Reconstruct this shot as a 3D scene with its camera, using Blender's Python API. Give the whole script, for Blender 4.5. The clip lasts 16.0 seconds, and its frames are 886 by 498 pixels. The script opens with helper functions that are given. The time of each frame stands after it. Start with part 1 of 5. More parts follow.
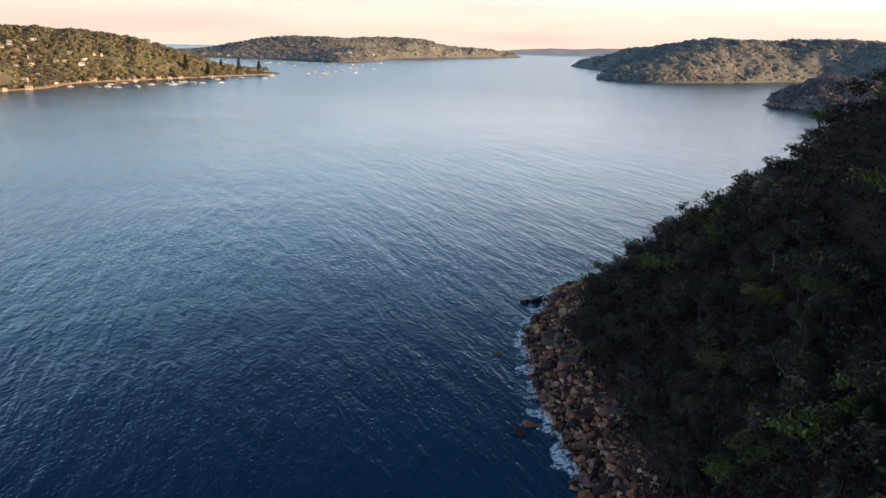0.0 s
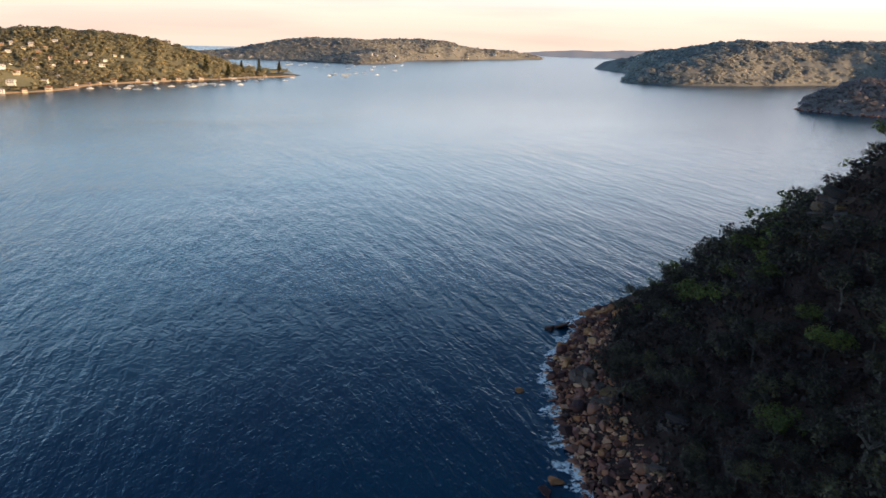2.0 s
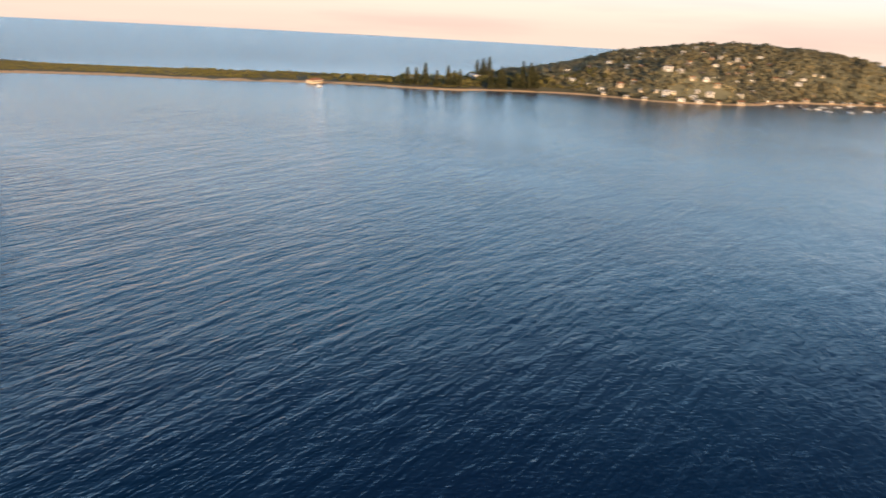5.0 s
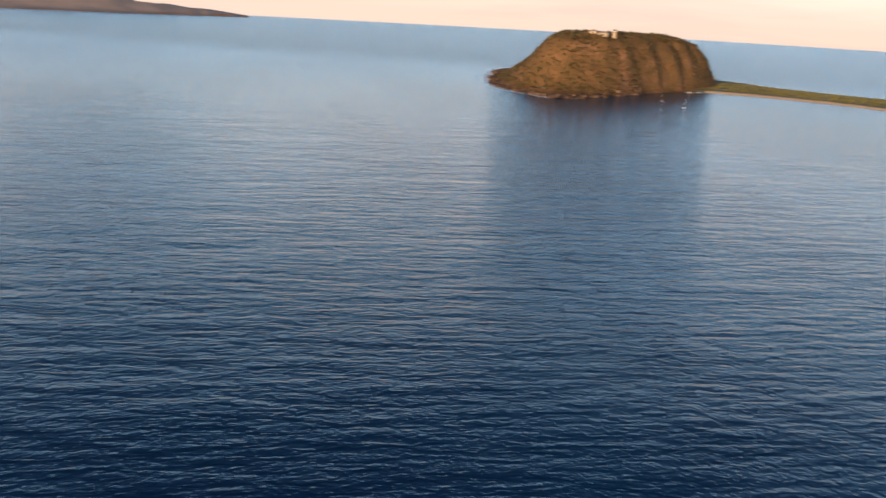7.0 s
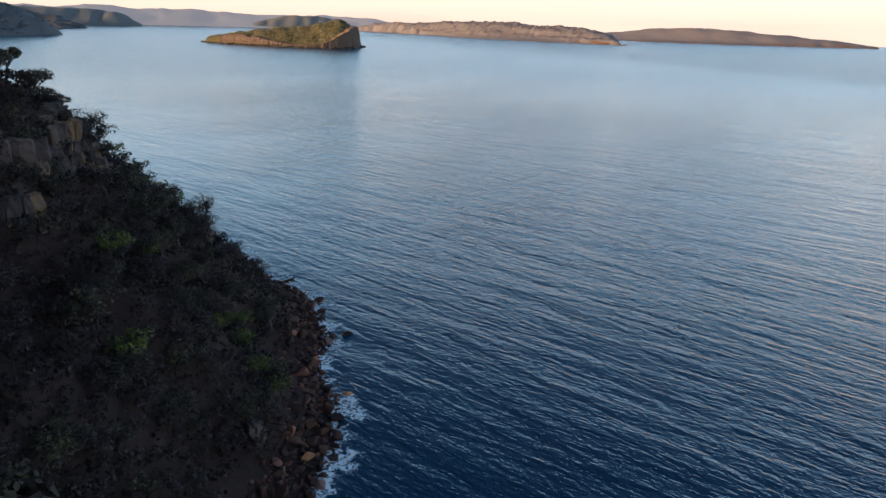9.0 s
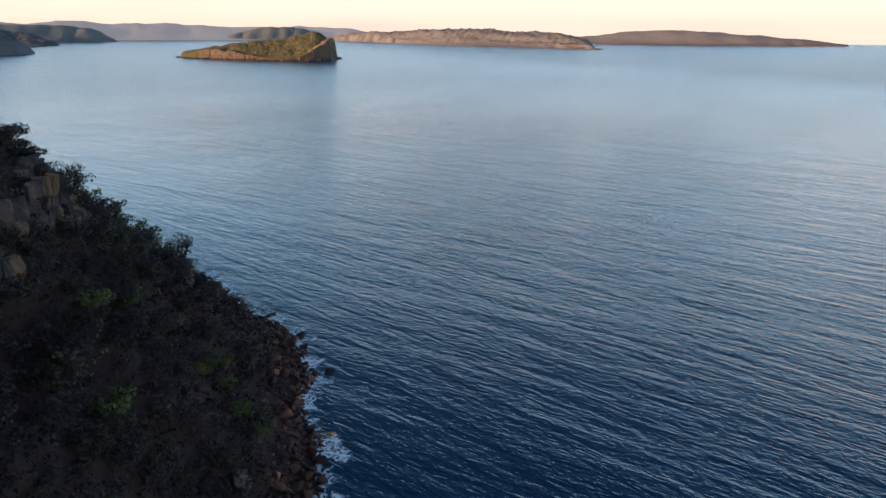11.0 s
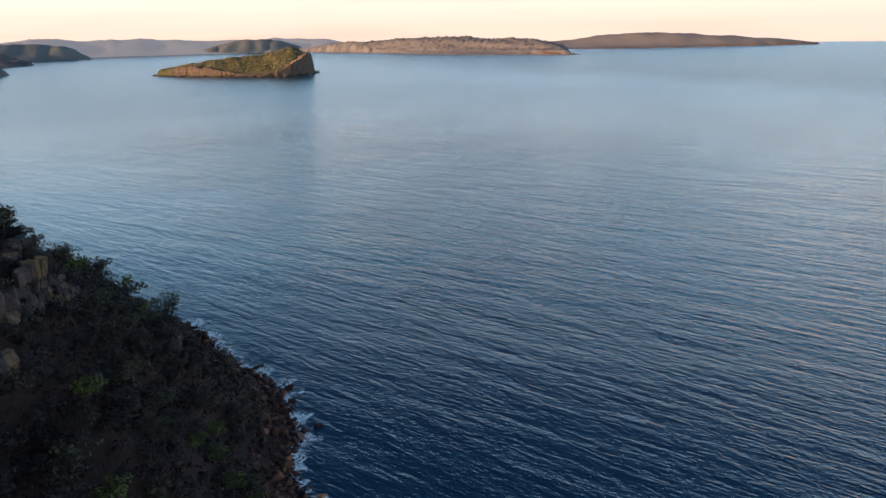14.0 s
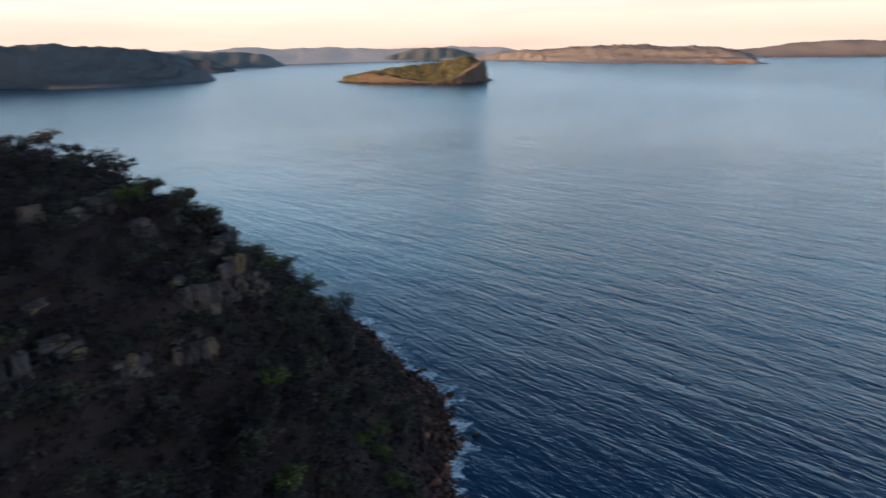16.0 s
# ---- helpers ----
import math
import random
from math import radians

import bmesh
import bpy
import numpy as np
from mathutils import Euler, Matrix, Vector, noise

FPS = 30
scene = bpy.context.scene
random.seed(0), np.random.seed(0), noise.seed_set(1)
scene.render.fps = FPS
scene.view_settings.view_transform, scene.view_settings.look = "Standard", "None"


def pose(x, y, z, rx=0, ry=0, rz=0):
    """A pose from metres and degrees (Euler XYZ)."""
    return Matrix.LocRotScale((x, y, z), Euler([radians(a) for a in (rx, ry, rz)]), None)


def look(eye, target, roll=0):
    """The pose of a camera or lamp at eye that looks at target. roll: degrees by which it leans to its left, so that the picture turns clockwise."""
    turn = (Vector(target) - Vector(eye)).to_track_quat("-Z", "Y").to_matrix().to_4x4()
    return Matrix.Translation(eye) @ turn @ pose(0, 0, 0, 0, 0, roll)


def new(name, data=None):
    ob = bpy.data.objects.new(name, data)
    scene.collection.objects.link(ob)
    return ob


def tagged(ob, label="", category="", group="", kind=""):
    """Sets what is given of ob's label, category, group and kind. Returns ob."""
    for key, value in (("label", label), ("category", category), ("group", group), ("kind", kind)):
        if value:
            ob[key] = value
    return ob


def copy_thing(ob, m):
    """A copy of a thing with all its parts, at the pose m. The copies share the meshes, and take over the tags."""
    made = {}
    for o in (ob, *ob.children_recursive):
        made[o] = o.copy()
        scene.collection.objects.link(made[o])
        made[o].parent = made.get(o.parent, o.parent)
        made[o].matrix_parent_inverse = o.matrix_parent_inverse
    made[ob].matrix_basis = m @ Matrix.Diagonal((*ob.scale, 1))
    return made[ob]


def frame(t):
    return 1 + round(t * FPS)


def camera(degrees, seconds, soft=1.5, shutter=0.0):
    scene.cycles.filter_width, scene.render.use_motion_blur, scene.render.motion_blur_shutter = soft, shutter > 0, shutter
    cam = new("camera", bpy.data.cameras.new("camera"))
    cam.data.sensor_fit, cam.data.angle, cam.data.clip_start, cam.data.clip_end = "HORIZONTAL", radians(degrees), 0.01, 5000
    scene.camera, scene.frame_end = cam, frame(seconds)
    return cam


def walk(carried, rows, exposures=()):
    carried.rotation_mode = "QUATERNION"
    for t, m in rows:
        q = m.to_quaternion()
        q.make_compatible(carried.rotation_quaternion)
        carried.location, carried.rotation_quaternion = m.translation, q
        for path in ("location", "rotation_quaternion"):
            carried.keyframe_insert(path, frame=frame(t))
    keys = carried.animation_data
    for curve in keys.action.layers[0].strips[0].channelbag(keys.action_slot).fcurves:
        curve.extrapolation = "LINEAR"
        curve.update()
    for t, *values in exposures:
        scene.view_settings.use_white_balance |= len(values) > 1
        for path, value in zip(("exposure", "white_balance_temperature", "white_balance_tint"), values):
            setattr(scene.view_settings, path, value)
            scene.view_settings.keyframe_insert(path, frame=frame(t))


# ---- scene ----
# camera and its way round the headland
FOV = 63.53
PATH = [
    (0.0, pose(0.00, -0.00, 90.00, 73.45, -1.50, -0.00)),
    (0.5, pose(0.60, 5.39, 89.82, 73.54, -1.44, 0.01)),
    (1.0, pose(0.70, 10.94, 90.03, 73.55, -1.43, -0.03)),
    (1.5, pose(0.84, 16.27, 90.01, 73.56, -1.48, 0.27)),
    (2.0, pose(0.78, 21.63, 90.16, 73.53, -1.54, 1.71)),
    (2.5, pose(-0.09, 24.49, 91.65, 73.47, -1.80, 6.72)),
    (3.0, pose(-1.12, 27.49, 93.49, 73.31, -2.06, 13.69)),
    (3.5, pose(-1.97, 31.38, 93.34, 73.25, -2.52, 20.69)),
    (4.0, pose(-3.99, 33.26, 93.13, 73.08, -2.59, 29.60)),
    (4.5, pose(-5.73, 34.89, 93.01, 72.85, -2.82, 39.99)),
    (4.7, pose(-6.34, 35.45, 92.99, 72.77, -2.91, 44.71)),
    (5.0, pose(-7.16, 36.21, 92.94, 72.56, -3.08, 52.51)),
    (5.2, pose(-7.64, 36.66, 92.88, 72.42, -3.12, 58.25)),
    (7.3, pose(-15.26, 33.73, 94.39, 71.46, -2.68, 113.14)),
    (7.5, pose(-16.23, 34.33, 94.44, 71.43, -2.45, 118.70)),
    (8.0, pose(-18.92, 36.51, 94.63, 71.50, -1.97, 133.28)),
    (8.3, pose(-20.89, 38.18, 95.21, 71.55, -1.81, 142.65)),
    (8.5, pose(-22.20, 39.18, 95.63, 71.67, -1.66, 147.73)),
    (9.0, pose(-25.18, 40.74, 96.33, 71.98, -1.63, 150.16)),
    (9.5, pose(-26.13, 41.13, 97.46, 72.09, -1.51, 149.69)),
    (10.0, pose(-26.08, 41.23, 100.20, 72.22, -1.08, 149.17)),
    (12.5, pose(-26.08, 43.80, 114.79, 72.68, 0.58, 147.35)),
    (13.0, pose(-26.29, 43.88, 117.71, 72.72, 0.85, 147.04)),
    (13.5, pose(-26.22, 43.94, 120.76, 72.75, 0.98, 146.76)),
    (14.0, pose(-26.34, 43.94, 123.76, 72.79, 1.14, 146.53)),
    (14.5, pose(-26.49, 43.57, 126.19, 72.80, 1.42, 146.26)),
    (15.0, pose(-26.36, 43.13, 126.94, 72.85, 1.57, 146.02)),
    (15.5, pose(-26.07, 42.93, 127.07, 72.90, 1.58, 145.85)),
    (15.7, pose(-25.36, 42.78, 126.94, 73.00, 1.68, 150.29)),
    (16.0, pose(-23.92, 42.51, 126.65, 73.64, 1.35, 159.84)),
]
cam = camera(FOV, 16.0, soft=1.5, shutter=0.3)
walk(cam, PATH, exposures=[(0.0, 0.86), (3.0, 0.87), (5.0, 0.79), (7.5, 0.76), (9.0, 0.98), (16.0, 0.88)])

# evening light: low sun in the west north west, clear sky
SUN_AZ, SUN_EL = radians(104), radians(7.5)   # azimuth from +y (south) towards +x (west)
world = bpy.data.worlds.new("evening_sky")
scene.world = world
world.use_nodes = True
wn, wl = world.node_tree.nodes, world.node_tree.links
wn.clear()
sky = wn.new("ShaderNodeTexSky")
sky.sky_type, sky.sun_disc = "NISHITA", False
sky.sun_elevation, sky.sun_rotation = SUN_EL, SUN_AZ
sky.altitude, sky.air_density, sky.dust_density, sky.ozone_density = 50, 1.0, 2.0, 2.0
# colour by height over the horizon: peach glow low down, pale blue, deep blue overhead
direction = wn.new("ShaderNodeTexCoord").outputs["Generated"]
split = wn.new("ShaderNodeSeparateXYZ")
wl.new(direction, split.inputs[0])
rise = wn.new("ShaderNodeValToRGB")
SKY_STOPS = [(0.0, (0.60, 0.46, 0.375)), (0.03, (0.61, 0.52, 0.435)), (0.055, (0.57, 0.53, 0.50)), (0.085, (0.52, 0.59, 0.65)), (0.14, (0.47, 0.62, 0.76)), (0.21, (0.355, 0.585, 0.78)), (0.30, (0.175, 0.365, 0.55)), (0.39, (0.070, 0.145, 0.26)), (0.5, (0.027, 0.060, 0.118)), (1.0, (0.016, 0.031, 0.064))]
while len(rise.color_ramp.elements) < len(SKY_STOPS):
    rise.color_ramp.elements.new(0.5)
for el, (p, c) in zip(rise.color_ramp.elements, SKY_STOPS):
    el.position, el.color = p, (*c, 1)
wl.new(split.outputs[2], rise.inputs[0])
# thin drawn-out cloud, faintly mauve
drawn = wn.new("ShaderNodeMapping")
drawn.inputs["Scale"].default_value = (2.2, 2.2, 26)
wl.new(direction, drawn.inputs["Vector"])
cloud = wn.new("ShaderNodeTexNoise")
cloud.inputs["Scale"].default_value, cloud.inputs["Detail"].default_value = 1.3, 5
wl.new(drawn.outputs[0], cloud.inputs["Vector"])
veil = wn.new("ShaderNodeValToRGB")
for el, (p, c) in zip(veil.color_ramp.elements, [(0.47, (1, 1, 1)), (0.66, (0.95, 0.89, 0.91))]):
    el.position, el.color = p, (*c, 1)
wl.new(cloud.outputs[0], veil.inputs[0])
tint = wn.new("ShaderNodeMix")
tint.data_type, tint.blend_type = "RGBA", "MULTIPLY"
tint.inputs[0].default_value = 1.0
wl.new(rise.outputs[0], tint.inputs[6])
wl.new(veil.outputs[0], tint.inputs[7])
glow = wn.new("ShaderNodeMix")
glow.data_type, glow.blend_type = "RGBA", "ADD"
glow.inputs[0].default_value = 0.02
# the vault of the sky is brighter to the east than to the west
high = wn.new("ShaderNodeMath")
high.operation, high.use_clamp = "MULTIPLY_ADD", True
high.inputs[1].default_value, high.inputs[2].default_value = 5.0, -0.3
wl.new(split.outputs[2], high.inputs[0])
lean = wn.new("ShaderNodeMath")
lean.operation = "MULTIPLY"
wl.new(high.outputs[0], lean.inputs[0])
wl.new(split.outputs[0], lean.inputs[1])
fall = wn.new("ShaderNodeMath")
fall.operation = "POWER"
fall.inputs[0].default_value = 0.44
wl.new(lean.outputs[0], fall.inputs[1])
vault = wn.new("ShaderNodeVectorMath")
vault.operation = "SCALE"
wl.new(tint.outputs[2], vault.inputs[0])
wl.new(fall.outputs[0], vault.inputs["Scale"])
# pink evening glow low in the south west
def sky_math(op, a, c, clamp=False):
    node = wn.new("ShaderNodeMath")
    node.operation, node.use_clamp = op, clamp
    for socket, v in zip(node.inputs, (a, c)):
        if isinstance(v, (int, float)):
            socket.default_value = v
        else:
            wl.new(v, socket)
    return node.outputs[0]


toward = sky_math("ADD", sky_math("MULTIPLY", split.outputs[0], 0.7), sky_math("MULTIPLY", split.outputs[1], 0.7), True)
low = sky_math("MULTIPLY", sky_math("SUBTRACT", 0.32, split.outputs[2]), 5.0, True)
near_edge = sky_math("ADD", sky_math("MULTIPLY", split.outputs[2], 9.0), -0.35, True)
amount = sky_math("MULTIPLY", sky_math("MULTIPLY", sky_math("POWER", toward, 2.5), low), near_edge)
blush = wn.new("ShaderNodeVectorMath")
blush.operation = "SCALE"
blush.inputs[0].default_value = (0.76, 0.62, 0.61)
wl.new(amount, blush.inputs["Scale"])
both_skies = wn.new("ShaderNodeVectorMath")
both_skies.operation = "ADD"
wl.new(vault.outputs[0], both_skies.inputs[0])
wl.new(blush.outputs[0], both_skies.inputs[1])
wl.new(both_skies.outputs[0], glow.inputs[6])
wl.new(sky.outputs[0], glow.inputs[7])
bg = wn.new("ShaderNodeBackground")
bg.inputs["Strength"].default_value = 1.0
wout = wn.new("ShaderNodeOutputWorld")
wl.new(glow.outputs[2], bg.inputs["Color"])
wl.new(bg.outputs[0], wout.inputs["Surface"])

sun_data = bpy.data.lights.new("sun", "SUN")
sun_data.energy, sun_data.angle, sun_data.color = 4.4, radians(0.6), (1.0, 0.66, 0.38)
sun = new("sun", sun_data)
SUN_DIR = Vector((math.sin(SUN_AZ) * math.cos(SUN_EL), math.cos(SUN_AZ) * math.cos(SUN_EL), math.sin(SUN_EL)))
sun.matrix_world = look(SUN_DIR * 900, (0, 0, 0))


# ---- materials ----
class Nodes:
    """A small wrapper to string shader nodes together."""

    def __init__(self, name):
        self.mat = bpy.data.materials.new(name)
        self.mat.use_nodes = True
        self.nodes, self.links = self.mat.node_tree.nodes, self.mat.node_tree.links
        self.bsdf = self.nodes["Principled BSDF"]
        self.out = self.nodes["Material Output"]
        self.coord = self.nodes.new("ShaderNodeTexCoord").outputs["Object"]

    def mapped(self, stretch=(1, 1, 1), turn=0.0):
        """Coordinates drawn out along an axis that is turned from +x."""
        n = self.nodes.new("ShaderNodeMapping")
        n.vector_type = "TEXTURE"
        n.inputs["Scale"].default_value = stretch
        n.inputs["Rotation"].default_value = (0, 0, turn)
        self.links.new(self.coord, n.inputs["Vector"])
        return n.outputs[0]

    def noise(self, scale, detail=4.0, rough=0.55, vector=None, distort=0.0):
        n = self.nodes.new("ShaderNodeTexNoise")
        n.inputs["Scale"].default_value, n.inputs["Detail"].default_value = scale, detail
        n.inputs["Roughness"].default_value, n.inputs["Distortion"].default_value = rough, distort
        self.links.new(vector or self.coord, n.inputs["Vector"])
        return n.outputs[0]

    def ramp(self, value, stops):
        n = self.nodes.new("ShaderNodeValToRGB")
        e = n.color_ramp.elements
        while len(e) < len(stops):
            e.new(0.5)
        for el, (p, c) in zip(e, stops):
            el.position, el.color = p, (*c, 1)
        self.links.new(value, n.inputs[0])
        return n.outputs[0]

    def math(self, op, a, b=0.0, clamp=False):
        n = self.nodes.new("ShaderNodeMath")
        n.operation, n.use_clamp = op, clamp
        for socket, v in zip(n.inputs, (a, b)):
            if isinstance(v, (int, float)):
                socket.default_value = v
            else:
                self.links.new(v, socket)
        return n.outputs[0]

    def mix(self, fac, a, b, blend="MIX"):
        n = self.nodes.new("ShaderNodeMix")
        n.data_type, n.blend_type = "RGBA", blend
        for socket, v in zip((n.inputs[0], n.inputs[6], n.inputs[7]), (fac, a, b)):
            if isinstance(v, (int, float)):
                socket.default_value = v
            elif isinstance(v, tuple):
                socket.default_value = (*v, 1)
            else:
                self.links.new(v, socket)
        return n.outputs[2]

    def random_value(self, island=False):
        n = self.nodes.new("ShaderNodeNewGeometry" if island else "ShaderNodeObjectInfo")
        return n.outputs["Random Per Island" if island else "Random"]

    def bump(self, height, strength, distance, base=None):
        n = self.nodes.new("ShaderNodeBump")
        n.inputs["Strength"].default_value, n.inputs["Distance"].default_value = strength, distance
        self.links.new(height, n.inputs["Height"])
        if base is not None:
            self.links.new(base, n.inputs["Normal"])
        return n.outputs[0]

    def finish(self, color=None, rough=0.7, normal=None, metal=0.0, spec=0.3, alpha=None):
        b = self.bsdf
        if isinstance(color, tuple):
            b.inputs["Base Color"].default_value = (*color, 1)
        elif color is not None:
            self.links.new(color, b.inputs["Base Color"])
        b.inputs["Roughness"].default_value = rough
        b.inputs["Metallic"].default_value = metal
        b.inputs["Specular IOR Level"].default_value = spec
        if normal is not None:
            self.links.new(normal, b.inputs["Normal"])
        if alpha is not None:
            self.links.new(alpha, b.inputs["Alpha"])
        return self.mat


def water_material():
    n = Nodes("sea_water")
    # wind sea with long crests, crossing chop and ripples; broad smoother lanes between
    crest = radians(108)
    main = n.noise(0.31, 2.0, 0.55, n.mapped((4.2, 1, 1), crest), 0.35)
    cross = n.noise(0.17, 2.0, 0.5, n.mapped((3.0, 1, 1), crest - 0.55), 0.3)
    chop = n.noise(0.72, 2.0, 0.6, n.mapped((2.6, 1, 1), crest + 0.22), 0.4)
    facet = n.noise(0.85, 2.0, 0.6, n.mapped((2.0, 1, 1), crest - 0.75), 0.4)
    ripple = n.noise(1.7, 2.0, 0.6, n.mapped((1.6, 1, 1), crest - 0.2))
    swell = n.noise(0.11, 2.0, 0.5, n.mapped((4.5, 1, 1), crest + 0.05), 0.4)
    roll = n.noise(0.030, 2.0, 0.6, n.mapped((4.0, 1, 1), crest + 0.1), 0.5)
    lanes = n.noise(0.005, 3.0, 0.6, n.mapped((2.6, 1, 1), radians(20)))
    amount = n.ramp(lanes, [(0.32, (0.75,) * 3), (0.62, (1.1,) * 3)])
    hgt = n.math("MULTIPLY", main, 0.52)
    for layer, size in ((cross, 0.18), (chop, 0.23), (facet, 0.15), (ripple, 0.06), (swell, 0.60), (roll, 1.0)):
        hgt = n.math("ADD", hgt, n.math("MULTIPLY", layer, size))
    # the open ocean beyond the neck runs higher than the sheltered bay
    axes = n.nodes.new("ShaderNodeSeparateXYZ")
    n.links.new(n.coord, axes.inputs[0])
    ocean = n.nodes.new("ShaderNodeMapRange")
    for k, v in enumerate((-1250.0, -1600.0, 1.0, 2.8), 1):
        ocean.inputs[k].default_value = v
    n.links.new(axes.outputs[0], ocean.inputs[0])
    # calmer in the lee of the near shore and up the sheltered southern arm
    lee = []
    for axis, ends in ((0, (-50.0, -240.0, 0.72, 1.25)), (1, (80.0, 500.0, 1.0, 0.80))):
        calm = n.nodes.new("ShaderNodeMapRange")
        calm.interpolation_type = "SMOOTHSTEP"
        for k, v in enumerate(ends, 1):
            calm.inputs[k].default_value = v
        n.links.new(axes.outputs[axis], calm.inputs[0])
        lee.append(calm.outputs[0])
    amount = n.math("MULTIPLY", amount, n.math("MULTIPLY", lee[0], lee[1]))
    hgt = n.math("MULTIPLY", n.math("MULTIPLY", hgt, amount), ocean.outputs[0])
    normal = n.bump(hgt, 1.0, 1.0)
    tone = n.noise(0.012, 2.0)
    color = n.ramp(tone, [(0.3, (0.0003, 0.027, 0.066)), (0.7, (0.0004, 0.047, 0.088))])
    m = n.finish(color, 0.12, normal, spec=0.5)
    # wavelets roughen the open water away from the lee of the headland
    away = n.nodes.new("ShaderNodeVectorMath")
    away.operation = "LENGTH"
    n.links.new(n.coord, away.inputs[0])
    rough = n.nodes.new("ShaderNodeMapRange")
    for k, v in enumerate((250.0, 1600.0, 0.05, 0.23), 1):
        rough.inputs[k].default_value = v
    rough.interpolation_type = "SMOOTHERSTEP"
    n.links.new(away.outputs["Value"], rough.inputs[0])
    n.links.new(rough.outputs[0], n.bsdf.inputs["Roughness"])
    n.bsdf.inputs["IOR"].default_value = 1.333
    return m


def ground_material(name, stops, scale=0.05, fine=0.6, bump=0.6):
    n = Nodes(name)
    big, small = n.noise(scale, 5.0), n.noise(fine, 5.0, 0.65)
    both = n.math("ADD", n.math("MULTIPLY", big, 0.6), n.math("MULTIPLY", small, 0.4))
    return n.finish(n.ramp(both, stops), 0.9, n.bump(small, bump, 1.0), spec=0.1)


def leaf_material(name, dark, mid, light, island=True, rough=0.6, through_light=0.15):
    n = Nodes(name)
    r = n.random_value(island)
    place = n.nodes.new("ShaderNodeNewGeometry").outputs["Position"]
    patch = n.noise(0.14, 2.0, 0.6, place)
    v = n.math("ADD", n.math("MULTIPLY", r, 0.18), n.math("MULTIPLY", patch, 0.82))
    color = n.ramp(v, [(0.32, dark), (0.5, mid), (0.70, light)])
    m = n.finish(color, rough, spec=0.25)
    thin = n.nodes.new("ShaderNodeBsdfTranslucent")
    both = n.nodes.new("ShaderNodeMixShader")
    both.inputs[0].default_value = through_light
    n.links.new(color, thin.inputs["Color"])
    n.links.new(n.bsdf.outputs[0], both.inputs[1])
    n.links.new(thin.outputs[0], both.inputs[2])
    n.links.new(both.outputs[0], n.out.inputs["Surface"])
    return m


def plain_material(name, color, rough=0.6, var=0.15, scale=1.5, metal=0.0):
    n = Nodes(name)
    v = n.noise(scale, 4.0)
    lo, hi = tuple(c * (1 - var) for c in color), tuple(min(1, c * (1 + var)) for c in color)
    return n.finish(n.ramp(v, [(0.3, lo), (0.7, hi)]), rough, metal=metal)


def rock_material(name, stops, fine=1.6, object_random=True, bands=False):
    n = Nodes(name)
    big, small = n.noise(0.5, 4.0), n.noise(fine * 2, 6.0, 0.7)
    v = n.math("ADD", n.math("MULTIPLY", big, 0.22), n.math("MULTIPLY", small, 0.22))
    v = n.math("ADD", v, n.math("MULTIPLY", n.random_value(not object_random), 0.56))
    normal = n.bump(small, 0.7, 0.25)
    if bands:
        beds = n.noise(1.0, 3.0, 0.6, n.mapped((16, 16, 0.85)))
        v = n.math("ADD", n.math("MULTIPLY", v, 0.6), n.math("MULTIPLY", beds, 0.4))
        normal = n.bump(beds, 0.9, 0.6, normal)
    return n.finish(n.ramp(v, stops), 0.85, normal, spec=0.2)


WATER = water_material()
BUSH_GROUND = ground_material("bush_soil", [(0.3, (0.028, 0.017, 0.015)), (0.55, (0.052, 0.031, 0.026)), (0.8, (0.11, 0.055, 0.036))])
HILL_GROUND = ground_material("wooded_hillside", [(0.3, (0.101, 0.107, 0.08)), (0.55, (0.139, 0.139, 0.098)), (0.8, (0.194, 0.175, 0.118))], 0.012, 0.12, 1.0)
HEATH = ground_material("coastal_heath", [(0.34, (0.055, 0.042, 0.022)), (0.46, (0.115, 0.072, 0.034)), (0.56, (0.15, 0.085, 0.042)), (0.64, (0.27, 0.15, 0.095)), (0.72, (0.12, 0.085, 0.04))], 0.03, 0.30, 1.0)
SAND = plain_material("beach_sand", (0.52, 0.38, 0.24), 0.95, 0.12, 0.1)
ISLAND_BUSH = ground_material("island_scrub", [(0.3, (0.085, 0.080, 0.040)), (0.55, (0.125, 0.11, 0.055)), (0.8, (0.17, 0.135, 0.07))], 0.03, 0.3, 1.0)
# air haze mixed into the bush colour: paler and greyer than real scrub
FAR_HILL = ground_material("hazed_distant_bush", [(0.3, (0.166, 0.173, 0.174)), (0.55, (0.205, 0.208, 0.198)), (0.8, (0.243, 0.239, 0.223))], 0.006, 0.07, 1.0)
LEAF_DARK = leaf_material("dark_gum_leaves", (0.022, 0.015, 0.014), (0.050, 0.038, 0.029), (0.125, 0.110, 0.050))
LEAF_GREY = leaf_material("grey_brown_leaves", (0.024, 0.014, 0.015), (0.048, 0.031, 0.031), (0.085, 0.06, 0.051))
LEAF_GREEN = leaf_material("fresh_green_leaves", (0.040, 0.048, 0.012), (0.100, 0.112, 0.024), (0.18, 0.19, 0.044))
# leaf colour lifted far above real foliage, as haze over the hill would
LEAF_FAR = leaf_material("hazed_hillside_leaves", (0.229, 0.238, 0.183), (0.396, 0.373, 0.247), (0.61, 0.499, 0.283), through_light=0.6)
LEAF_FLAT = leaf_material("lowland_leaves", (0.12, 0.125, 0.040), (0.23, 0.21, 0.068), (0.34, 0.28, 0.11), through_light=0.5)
LEAF_HEATH = leaf_material("heath_leaves", (0.050, 0.046, 0.022), (0.10, 0.080, 0.036), (0.18, 0.115, 0.055))
